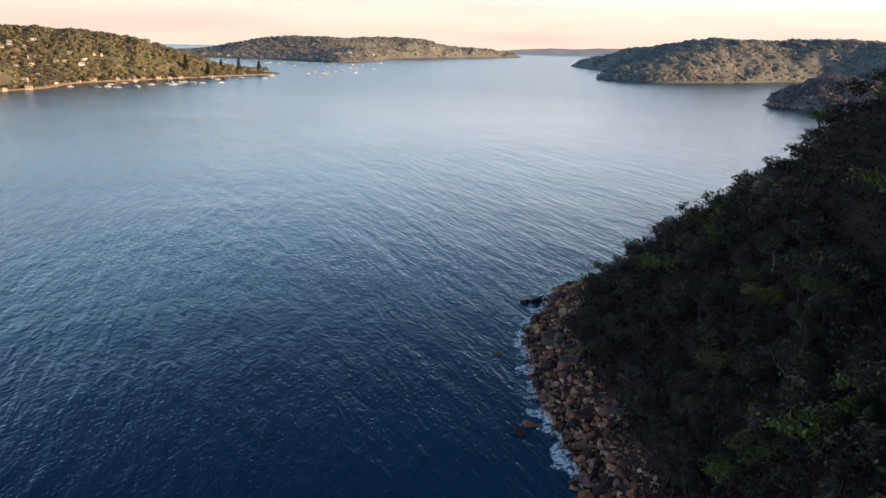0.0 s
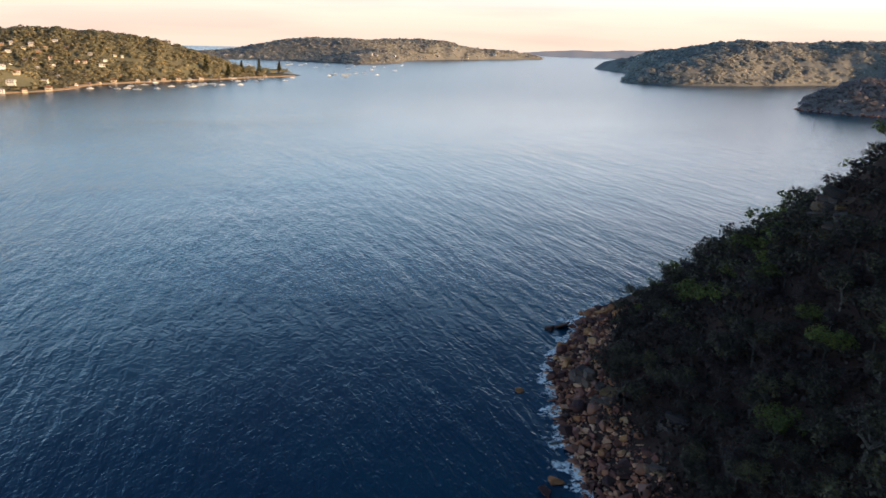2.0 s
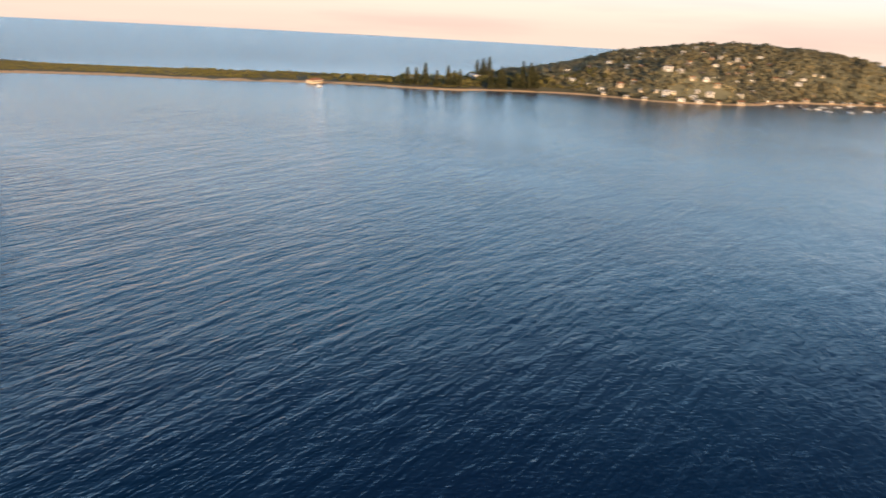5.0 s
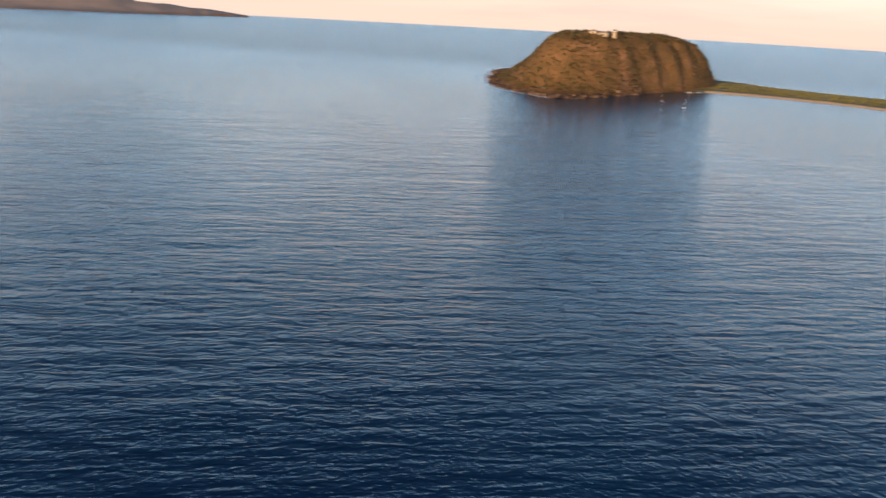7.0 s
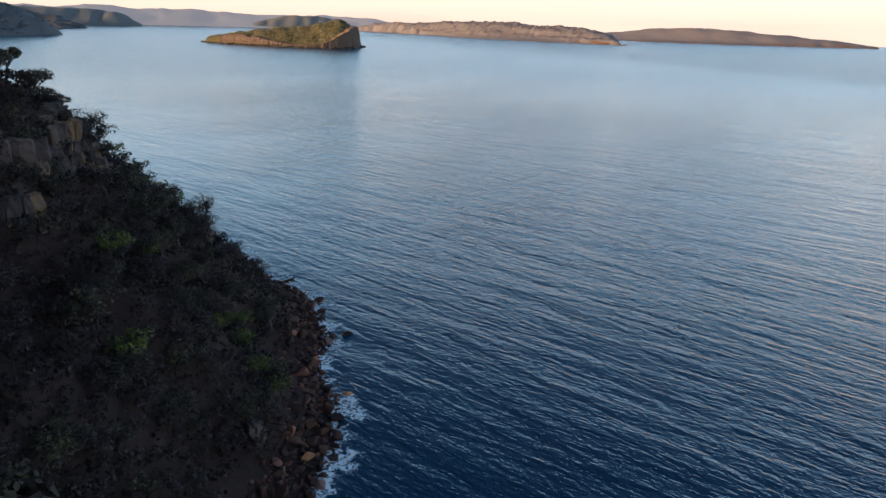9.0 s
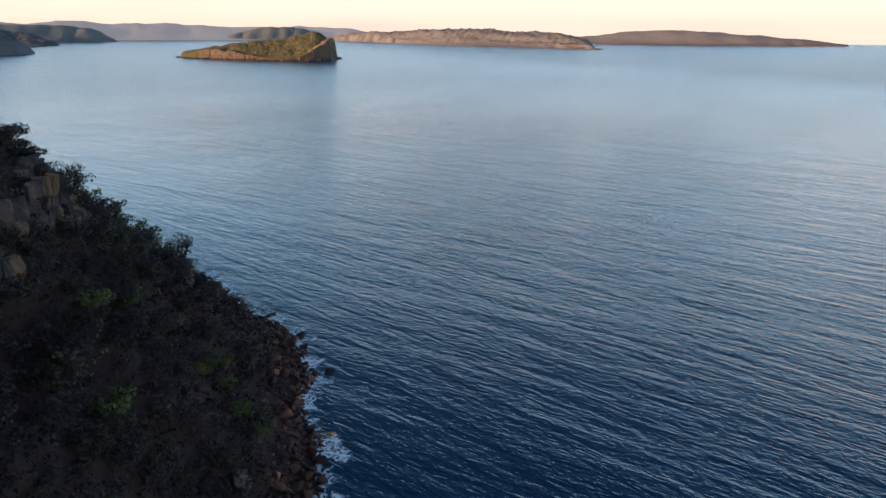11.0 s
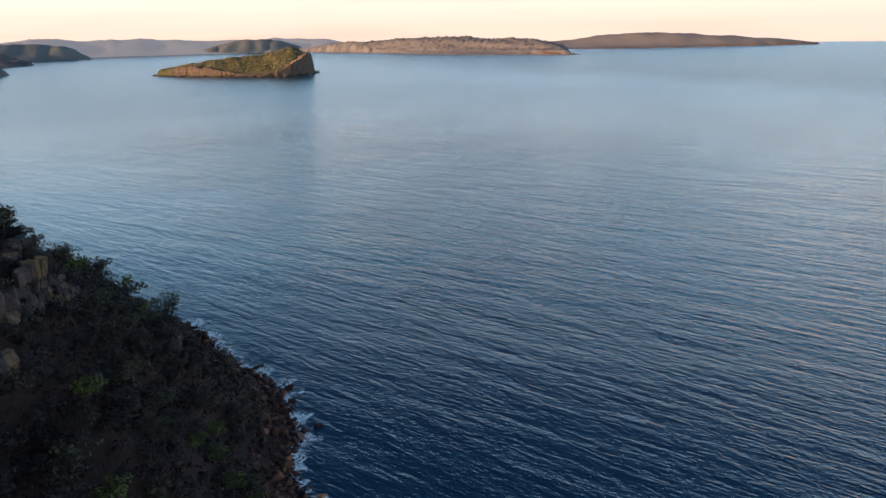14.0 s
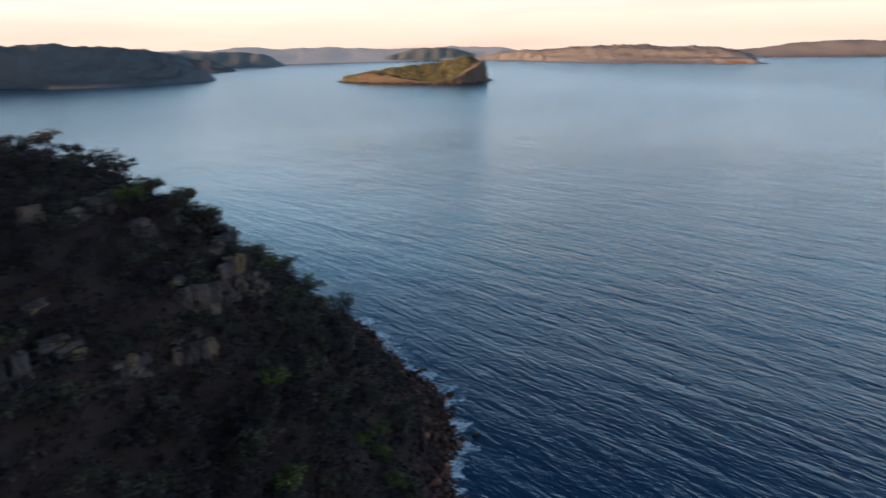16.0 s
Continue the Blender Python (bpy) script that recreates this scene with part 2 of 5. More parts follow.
LEAF_PINE = leaf_material("pine_needles", (0.035, 0.042, 0.018), (0.075, 0.078, 0.032), (0.13, 0.12, 0.05), through_light=0.4)
BARK = rock_material("gum_bark", [(0.25, (0.025, 0.021, 0.019)), (0.5, (0.059, 0.05, 0.045)), (0.8, (0.168, 0.147, 0.13))], 2.0)
SANDSTONE = rock_material("weathered_sandstone", [(0.26, (0.072, 0.038, 0.038)), (0.42, (0.221, 0.084, 0.058)), (0.53, (0.234, 0.126, 0.11)), (0.63, (0.325, 0.126, 0.06)), (0.73, (0.468, 0.222, 0.09)), (0.82, (0.65, 0.444, 0.312))])
CLIFF = rock_material("bedded_sandstone", [(0.25, (0.022, 0.017, 0.018)), (0.43, (0.070, 0.052, 0.049)), (0.58, (0.135, 0.095, 0.082)), (0.68, (0.19, 0.11, 0.050)), (0.74, (0.15, 0.11, 0.09)), (0.88, (0.32, 0.25, 0.20))], 1.0, True, True)
FAR_CLIFF = rock_material("lit_sandstone_cliff", [(0.25, (0.11, 0.058, 0.034)), (0.5, (0.29, 0.145, 0.078)), (0.75, (0.47, 0.28, 0.17))], 0.2, True, True)
FAR_CLIFF_LOOSE = rock_material("tumbled_sandstone", [(0.3, (0.026, 0.018, 0.016)), (0.55, (0.072, 0.044, 0.033)), (0.8, (0.195, 0.13, 0.091))], 0.5, False)
# the pale grey is distance haze, put into the leaf colour
LEAF_HAZE = leaf_material("haze_paled_far_leaves", (0.392, 0.405, 0.389), (0.463, 0.464, 0.433), (0.552, 0.524, 0.474), through_light=0.55)
DARK_STONE = rock_material("dark_reddish_sandstone", [(0.2, (0.025, 0.015, 0.015)), (0.5, (0.064, 0.031, 0.024)), (0.75, (0.119, 0.051, 0.031)), (0.92, (0.204, 0.128, 0.093))])
# undergrowth colour cut down so the gaps between crowns look shaded
LEAF_UNDER = leaf_material("shade_dark_undergrowth", (0.015, 0.01, 0.01), (0.031, 0.021, 0.019), (0.056, 0.041, 0.032))
# blue-grey haze in these two colours, kept darker for hills lying in shade
NORTH_LEAVES = leaf_material("hazed_shaded_far_leaves", (0.145, 0.145, 0.154), (0.171, 0.171, 0.176), (0.206, 0.197, 0.192), through_light=0.4)
NORTH_HILL = ground_material("hazed_shaded_far_bush", [(0.3, (0.129, 0.129, 0.133)), (0.55, (0.153, 0.149, 0.149)), (0.8, (0.177, 0.169, 0.166))], 0.006, 0.07, 1.0)
# reddish bush, its leaves and ground paled to carry the haze
HEAD_LEAVES = leaf_material("hazed_reddish_far_leaves", (0.287, 0.255, 0.26), (0.374, 0.327, 0.319), (0.46, 0.388, 0.363), through_light=0.5)
HEAD_HILL = ground_material("hazed_reddish_far_bush", [(0.3, (0.195, 0.176, 0.18)), (0.55, (0.247, 0.214, 0.211)), (0.8, (0.299, 0.253, 0.234))], 0.006, 0.07, 1.0)
ISLAND_CLIFF = rock_material("buff_sandstone_cliff", [(0.25, (0.082, 0.056, 0.043)), (0.5, (0.221, 0.154, 0.114)), (0.75, (0.403, 0.298, 0.221))], 0.2, True, True)


# ---- shared builders ----
def part(name, data, material, parent=None, label=""):
    """One mesh object, under a thing if a parent is given. data: a bmesh or (vertices, faces)."""
    me = bpy.data.meshes.new(name)
    if isinstance(data, tuple):
        me.from_pydata(data[0], [], data[1])
    else:
        data.to_mesh(me)
        data.free()
    me.materials.append(material)
    ob = new(name, me)
    if parent is not None:
        ob.parent = parent
    if label:
        ob["label"] = label
    return ob


def smooth_loop(points, steps=6, closed=True):
    """A smooth curve through the points, closed or open."""
    p = np.array(points, float)
    n = len(p)
    out = []
    for i in range(n if closed else n - 1):
        if closed:
            a, b, c, d = p[i - 1], p[i], p[(i + 1) % n], p[(i + 2) % n]
        else:
            a, b, c, d = p[max(i - 1, 0)], p[i], p[i + 1], p[min(i + 2, n - 1)]
        for s in range(steps):
            t = s / steps
            out.append(0.5 * (2 * b + (c - a) * t + (2 * a - 5 * b + 4 * c - d) * t * t + (3 * b - a - 3 * c + d) * t ** 3))
    if not closed:
        out.append(p[-1])
    return np.array(out)


def inside_distance(x, y, loop):
    """Distance to the loop, positive inside."""
    best = np.full(x.shape, 1e12)
    odd = np.zeros(x.shape, bool)
    for (ax, ay), (bx, by) in zip(loop, np.roll(loop, -1, 0)):
        dx, dy = bx - ax, by - ay
        t = np.clip(((x - ax) * dx + (y - ay) * dy) / (dx * dx + dy * dy + 1e-9), 0, 1)
        best = np.minimum(best, (x - ax - t * dx) ** 2 + (y - ay - t * dy) ** 2)
        if ay != by:
            odd ^= ((ay > y) != (by > y)) & (x < dx * (y - ay) / (by - ay) + ax)
    return np.where(odd, 1, -1) * np.sqrt(best)


def waves2(x, y, size, seed, octaves=4):
    """Smooth rolling noise, about -1 to 1, from summed sines in random directions."""
    r = np.random.RandomState(seed)
    out, amp = np.zeros(np.shape(x)), 1.0
    for _ in range(octaves):
        for _ in range(4):
            a, ph = r.uniform(0, 6.283), r.uniform(0, 6.283)
            k = 6.283 / size * r.uniform(0.7, 1.4)
            out = out + amp * 0.35 * np.sin((x * math.cos(a) + y * math.sin(a)) * k + ph + 0.9 * np.sin((x * math.sin(a) - y * math.cos(a)) * k * 0.7 + ph * 2))
        size, amp = size / 2.1, amp * 0.52
    return out


class Land:
    """A piece of land with a smooth shore and hills drawn by their crests: ridges are (crest points, half-width, flatness)."""

    def __init__(self, outline, ridges, bank=25.0, base=2.0, rough=4.0, size=90.0, seed=1, shelf=(0.0, 0.0), ledge=0.0, lump=0.0):
        self.lump = lump
        self.loop = smooth_loop(outline)
        self.ridges, self.bank, self.base, self.rough, self.size, self.seed, self.shelf, self.ledge = ridges, bank, base, rough, size, seed, shelf, ledge

    def height(self, x, y, d=None):
        x, y = np.asarray(x, float), np.asarray(y, float)
        if d is None:
            d = inside_distance(x, y, self.loop)
        d = d + 0.10 * self.size * waves2(x, y, self.size * 0.8, self.seed + 5, 3) * np.clip(d / 30, 0, 1)
        h = np.zeros(x.shape)
        for crest, width, flat in self.ridges:
            line = smooth_loop(crest, 12, False)
            g = np.zeros(x.shape)
            for cx, cy, ch in line:
                g = np.maximum(g, ch * np.exp(-np.power(np.hypot(x - cx, y - cy) / width, flat)))
            h = np.maximum(h, g) + 0.15 * np.minimum(h, g)
        n = waves2(x, y, self.size, self.seed)
        edge = 1 - np.exp(-np.clip(d - self.ledge, 0, None) / self.bank)
        z = self.base * np.clip(d / 12, 0, 1) + (h + self.rough * n * np.clip(h / 15, 0.05, 1)) * edge
        cliff, run = self.shelf
        if cliff:
            z = np.maximum(z, np.minimum(cliff, h * 0.8) * np.clip((d - self.ledge) / run, 0, 1))
        return np.where(d > 0, np.maximum(z, 0.04 * np.clip(d, 0, 20)), np.maximum(d * 0.35, -4))

    def mesh(self, step):
        lo, hi = self.loop.min(0) - step * 2, self.loop.max(0) + step * 2
        xs, ys = np.arange(lo[0], hi[0] + step, step), np.arange(lo[1], hi[1] + step, step)
        x, y = np.meshgrid(xs, ys)
        d = inside_distance(x, y, self.loop)
        z = self.height(x, y, d)
        if self.lump:
            z = z + self.lump * (0.6 + waves2(x, y, step * 2.6, self.seed + 9, 2)) * np.clip(d / 25, 0, 1)
        w = len(xs)
        keep = d > -2.2 * step
        quad = keep[:-1, :-1] & keep[1:, :-1] & keep[:-1, 1:] & keep[1:, 1:]
        j, i = np.nonzero(quad)
        a = j * w + i
        faces = np.stack([a, a + 1, a + w + 1, a + w], 1)
        used, inv = np.unique(faces, return_inverse=True)
        verts = np.stack([x.ravel(), y.ravel(), z.ravel()], 1)[used]
        return verts.tolist(), inv.reshape(-1, 4).tolist()

    def scatter(self, count, seed, zmin=1.5, box=None):
        r = np.random.RandomState(seed)
        lo, hi = (self.loop.min(0), self.loop.max(0)) if box is None else (np.array(box[:2]), np.array(box[2:]))
        x, y = r.uniform(lo[0], hi[0], count), r.uniform(lo[1], hi[1], count)
        d = inside_distance(x, y, self.loop)
        z = self.height(x, y, d)
        ok = (d > 2) & (z > zmin)
        return np.stack([x, y, z], 1)[ok], d[ok]


def make_land(name, land, step, material, label, category="hill"):
    ob = part(name, land.mesh(step), material)
    for p in ob.data.polygons:
        p.use_smooth = True
    return tagged(ob, label, category, kind="structure")


def canopy(name, places, size, leaves, leaf, material, label, seed=0, tall=1.0, flat=0.0, lie=None):
    """Far woods as one mesh: at each place an uneven crown of loose leaf sprays round a short stem."""
    r = np.random.RandomState(seed)
    m = len(places)
    s = size * r.uniform(0.55, 1.35, (m, 1))
    off = r.normal(0, 1, (m, leaves, 3))
    off /= np.linalg.norm(off, axis=2, keepdims=True)
    off[:, :, 2] = np.abs(off[:, :, 2]) - 0.25 * r.uniform(0, 1, (m, leaves))
    off *= r.uniform(0.72, 1.0, (m, leaves, 1)) * s[:, :, None] * 0.5
    off[:, :, 2] *= tall
    c = places[:, None, :] + off
    c[:, :, 2] += s * 0.42 * tall
    n = off * (1 - 0.5 * flat) + (r.normal(0, 0.28 - 0.14 * flat, off.shape) + np.array((0, 0, 0.8 * flat))) * s[:, :, None] * 0.5
    n /= np.linalg.norm(n, axis=2, keepdims=True)
    n *= np.where(n[:, :, 2:] < 0, -1, 1)
    t = np.cross(n, r.normal(0, 1, n.shape))
    t /= np.linalg.norm(t, axis=2, keepdims=True)
    b = np.cross(n, t)
    q = leaf * r.uniform(0.6, 1.3, (m, leaves, 1)) * (s[:, :, None] / size)
    quad = np.stack([c + t * q, c + b * q * 0.8, c - t * q, c - b * q * 0.7 + n * q * 0.2], 2).reshape(-1, 3)
    f = np.arange(len(quad)).reshape(-1, 4)
    ob = part(name, (quad.tolist(), f.tolist()), material)
    if lie is not None:
        # a closed canopy takes the light as one soft surface
        soft = lie[:, None, :] + 0.55 * off / np.linalg.norm(off, axis=2, keepdims=True)
        soft = np.repeat((soft / np.linalg.norm(soft, axis=2, keepdims=True)).reshape(-1, 3), 4, 0)
        ob.data.polygons.foreach_set("use_smooth", [True] * len(f))
        ob.data.normals_split_custom_set_from_vertices(soft.tolist())
    return tagged(ob, label, "trees", kind="stuff")


# ---- water ----
def build_water():
    rings = [0, 60, 600, 2400, 4900]
    n = 120
    verts, faces = [(0, 0, 0)], []
    for r in rings[1:]:
        verts += [(r * math.cos(a * 2 * math.pi / n), r * math.sin(a * 2 * math.pi / n), 0) for a in range(n)]
    for a in range(n):
        faces.append((0, 1 + a, 1 + (a + 1) % n))
    for k in range(len(rings) - 2):
        o = 1 + k * n
        for a in range(n):
            faces.append((o + a, o + n + a, o + n + (a + 1) % n, o + (a + 1) % n))
    tagged(part("water", (verts, faces), WATER), "dark blue sea with wind ripples and low swell", "sea", kind="structure")


build_water()

# ---- the near headland ----
NEAR = Land([(60, 269), (44, 249), (40, 238), (29, 211), (28, 190), (28, 170), (31, 145), (31, 126), (22, 95), (0, 50), (-30, -10), (-52, -55), (-67, -83),
             (-78, -99), (-85, -118), (-88, -138), (-97, -155), (-102, -189), (-95, -219), (-94, -250), (-80, -290), (-20, -350), (150, -430),
             (420, -470), (700, -300), (780, 0), (720, 260), (480, 400), (250, 400), (120, 325)], [], seed=3)


def near_height(x, y, d=None):
    x, y = np.asarray(x, float), np.asarray(y, float)
    if d is None:
        d = inside_distance(x, y, NEAR.loop)
    d = d + (3.0 * np.exp(-((y - 168) / 45) ** 2) + 2.5 * np.exp(-((y + 190) / 70) ** 2)) * np.clip(d / 20, 0, 1)
    north = np.clip((40 - y) / 80, 0, 1)
    zs = np.interp(d, [-30, 0, 8, 20, 60, 70, 80, 90, 100, 150, 250, 400], [-8, 0, 2.2, 9.5, 42, 54, 66, 73, 78, 101, 126, 134])
    zn = np.interp(d, [-30, 0, 8, 18, 40, 60, 70, 100, 150, 250, 400], [-8, 0, 2.2, 9, 33, 48, 61, 84, 104, 122, 128])
    z = zs * (1 - north) + zn * north + 8.5 * np.exp(-((x + 24) ** 2 + (y + 164) ** 2) / 800)
    inland = np.clip((d - 6) / 40, 0, 1)
    return z + (2.6 * waves2(x, y, 46, 11, 4) + 0.35 * waves2(x, y, 6, 12, 2)) * inland + 0.25 * waves2(x, y, 5, 13, 2) * np.clip(d / 3, 0, 1)


NEAR.height = near_height
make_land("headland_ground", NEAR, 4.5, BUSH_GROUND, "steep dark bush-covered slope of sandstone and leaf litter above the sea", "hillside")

# ---- the sandy peninsula across the water ----
PENINSULA = Land([(-366, 1625), (-420, 1530), (-480, 1425), (-560, 1290), (-600, 1196), (-593, 1085), (-650, 966), (-707, 934), (-780, 890), (-845, 780),
                  (-862, 700), (-967, 576), (-1035, 400), (-1100, 300), (-1134, 201), (-1140, 130), (-1180, 80), (-1300, 80), (-1400, 120), (-1380, 200), (-1300, 270), (-1205, 465), (-1135, 640), (-1045, 790), (-1060, 900), (-1150, 1060), (-1300, 1250), (-1250, 1800),
                  (-1000, 2180), (-800, 2150), (-640, 1800), (-540, 1600), (-440, 1680), (-375, 1680)],
                 [([(-900, 950, 16), (-895, 1020, 29), (-900, 1110, 39), (-888, 1183, 58), (-816, 1294, 77), (-739, 1364, 79), (-648, 1443, 70), (-593, 1467, 56), (-555, 1484, 42), (-520, 1500, 16)], 135, 2.2),
                  ([(-815, 975, 30), (-753, 1012, 46), (-703, 1033, 56), (-650, 1050, 46), (-618, 1065, 26)], 72, 2.2),
                  ([(-900, 1700, 30), (-1000, 2000, 30)], 150, 2)],
                 bank=26, base=2.6, rough=2.6, size=70, seed=21, ledge=20)
make_land("peninsula_ground", PENINSULA, 9.0, HILL_GROUND, "low sandy neck of land between two wooded hills", "peninsula")

# ---- the sandstone headland at the end of the neck ----
HEADLAND = Land([(-1150, 118), (-1060, 52), (-1000, 17), (-935, -25), (-908, -60), (-947, -115), (-1009, -156), (-1150, -190), (-1330, -200), (-1460, -120), (-1500, 20), (-1460, 130), (-1380, 172), (-1240, 160)],
                [([(-1038, -60, 69), (-1062, -20, 70), (-1085, 10, 70), (-1130, 50, 68), (-1180, 85, 65), (-1214, 100, 60)], 62, 3.2), ([(-1130, -60, 62), (-1180, 20, 58)], 80, 2.4)],
                bank=12, base=2.0, rough=1.6, size=60, seed=25, shelf=(5, 6), ledge=4, lump=0.9)
make_land("sandstone_headland", HEADLAND, 4.5, HEATH, "flat-topped headland covered in golden brown heath", "headland")

# ---- the island ----
ISLAND = Land([(-528, -2330), (-556, -2240), (-644, -2090), (-730, -1985), (-800, -1945), (-880, -1955), (-955, -2065), (-930, -2130), (-800, -2260), (-640, -2390)],
              [([(-548, -2295, 8), (-568, -2280, 15), (-604, -2252, 24), (-649, -2201, 34), (-717, -2140, 45), (-785, -2085, 52), (-825, -2049, 63), (-858, -2016, 73)], 58, 2.6),
               ([(-905, -2040, 10), (-940, -2062, 5)], 30, 2.4), ([(-545, -2300, 17), (-560, -2285, 15)], 26, 2.2)], bank=9, base=2, rough=2.0, size=50, seed=33, shelf=(19, 5), ledge=9)
make_land("island_ground", ISLAND, 5.0, ISLAND_BUSH, "rocky island with sandstone cliffs and a wooded top", "island")

# ---- southern shores ----
SOUTH_HILLS = Land([(-1000, 2480), (-700, 2520), (-450, 2430), (-334, 2392), (-230, 2600), (-187, 2956), (60, 3300), (376, 3656), (300, 3900), (-400, 3800), (-1100, 3300), (-1500, 2700)],
                   [([(-1250, 2650, 8), (-1018, 2726, 10), (-810, 2795, 22), (-660, 2886, 60), (-491, 2920, 64), (-427, 2930, 55)], 190, 2.2),
                    ([(-427, 2960, 55), (-249, 3201, 74), (-81, 3260, 76), (93, 3310, 66), (259, 3501, 42), (350, 3640, 15)], 210, 2.2), ([(-350, 2520, 22), (-300, 2750, 40)], 130, 2)],
                   bank=50, rough=3, size=200, seed=41, lump=2.6)
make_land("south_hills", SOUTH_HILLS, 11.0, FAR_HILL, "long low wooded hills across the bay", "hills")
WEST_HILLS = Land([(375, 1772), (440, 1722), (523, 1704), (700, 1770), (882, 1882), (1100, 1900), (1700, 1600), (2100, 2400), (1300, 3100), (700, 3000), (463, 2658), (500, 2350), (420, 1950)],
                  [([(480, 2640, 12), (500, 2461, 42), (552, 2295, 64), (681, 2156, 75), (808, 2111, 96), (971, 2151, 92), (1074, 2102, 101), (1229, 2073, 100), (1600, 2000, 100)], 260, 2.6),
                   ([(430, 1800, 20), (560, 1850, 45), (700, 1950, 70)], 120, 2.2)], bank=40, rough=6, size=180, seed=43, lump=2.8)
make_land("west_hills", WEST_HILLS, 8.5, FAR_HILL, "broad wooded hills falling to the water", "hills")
NEAR_POINT = Land([(507, 1142), (530, 1085), (565, 1052), (680, 1010), (1000, 900), (1300, 1100), (950, 1420), (795, 1351), (620, 1230)],
                  [([(530, 1150, 8), (548, 1150, 20), (579, 1148, 36), (629, 1145, 41), (688, 1145, 46), (900, 1130, 80)], 75, 2.4)], bank=22, rough=3, size=80, seed=45)
make_land("wooded_point", NEAR_POINT, 8.0, HEAD_HILL, "small wooded point with a rocky shore", "hill")

# ---- northern shores ----
BOX_HEAD = Land([(-2290, -2352), (-2262, -2310), (-2150, -2500), (-2060, -2640), (-2000, -2850), (-1950, -3050), (-1850, -3700), (-1760, -4300), (-2200, -4350), (-2700, -3600), (-2650, -3000), (-2450, -2550)],
                [([(-1800, -4150, 12), (-1882, -3835, 50), (-2007, -3660, 52), (-2097, -3379, 68), (-2186, -3083, 70), (-2230, -2985, 63), (-2331, -2722, 58), (-2340, -2505, 34), (-2298, -2362, 12)], 150, 2.4)],
                bank=25, rough=5, size=150, seed=51, shelf=(20, 8), ledge=14, lump=2.4)
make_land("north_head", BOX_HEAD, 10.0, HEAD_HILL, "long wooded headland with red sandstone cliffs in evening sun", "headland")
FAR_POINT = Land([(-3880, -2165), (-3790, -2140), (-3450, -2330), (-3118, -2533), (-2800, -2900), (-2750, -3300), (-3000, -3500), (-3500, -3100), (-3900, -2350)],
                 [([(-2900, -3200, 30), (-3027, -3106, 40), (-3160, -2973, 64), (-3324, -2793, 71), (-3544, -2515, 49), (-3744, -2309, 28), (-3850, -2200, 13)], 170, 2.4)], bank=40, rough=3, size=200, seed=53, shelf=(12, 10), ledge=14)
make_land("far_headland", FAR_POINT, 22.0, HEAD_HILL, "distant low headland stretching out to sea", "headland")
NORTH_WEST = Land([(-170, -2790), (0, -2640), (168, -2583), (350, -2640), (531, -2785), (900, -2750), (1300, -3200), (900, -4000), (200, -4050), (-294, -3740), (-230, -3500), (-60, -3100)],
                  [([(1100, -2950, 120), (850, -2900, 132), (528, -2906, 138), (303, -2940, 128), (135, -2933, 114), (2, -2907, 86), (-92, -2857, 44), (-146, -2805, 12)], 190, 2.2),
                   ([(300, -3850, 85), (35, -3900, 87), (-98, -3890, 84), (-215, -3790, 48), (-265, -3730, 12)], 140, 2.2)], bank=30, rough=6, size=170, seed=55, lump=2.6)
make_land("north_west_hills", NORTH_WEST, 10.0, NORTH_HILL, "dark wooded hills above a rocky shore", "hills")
# range added outside the view to throw shade on the north-west hills
SHADE_RANGE = Land([(480, -2250), (560, -2000), (900, -2000), (1700, -2300), (2300, -2600), (2300, -3100), (1500, -3000), (900, -2700)],
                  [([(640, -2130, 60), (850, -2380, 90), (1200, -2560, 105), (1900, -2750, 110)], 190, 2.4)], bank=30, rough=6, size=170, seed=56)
make_land("western_range", SHADE_RANGE, 25.0, FAR_HILL, "added out-of-view range that shades the north-west hills", "hills")
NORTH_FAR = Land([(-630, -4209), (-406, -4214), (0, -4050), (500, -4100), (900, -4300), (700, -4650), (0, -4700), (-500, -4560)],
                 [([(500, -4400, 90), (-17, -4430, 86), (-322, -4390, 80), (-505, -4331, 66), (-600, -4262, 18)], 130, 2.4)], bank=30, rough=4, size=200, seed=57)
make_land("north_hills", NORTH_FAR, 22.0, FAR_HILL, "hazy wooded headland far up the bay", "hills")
NORTH_FLATS = Land([(-700, -4560), (-1100, -4480), (-1500, -4330), (-1850, -4250), (-2050, -4330), (-1800, -4520), (-1300, -4680), (-800, -4740)],
                   [([(-1290, -4440, 24), (-1380, -4440, 48), (-1483, -4425, 70), (-1579, -4392, 76), (-1705, -4346, 66), (-1830, -4296, 22)], 75, 2.4),
                    ([(-750, -4620, 8), (-1150, -4560, 8)], 60, 2)], bank=20, rough=2, size=120, seed=59)
make_land("north_flats", NORTH_FLATS, 18.0, FAR_HILL, "low wooded flats behind a pale beach", "flats")


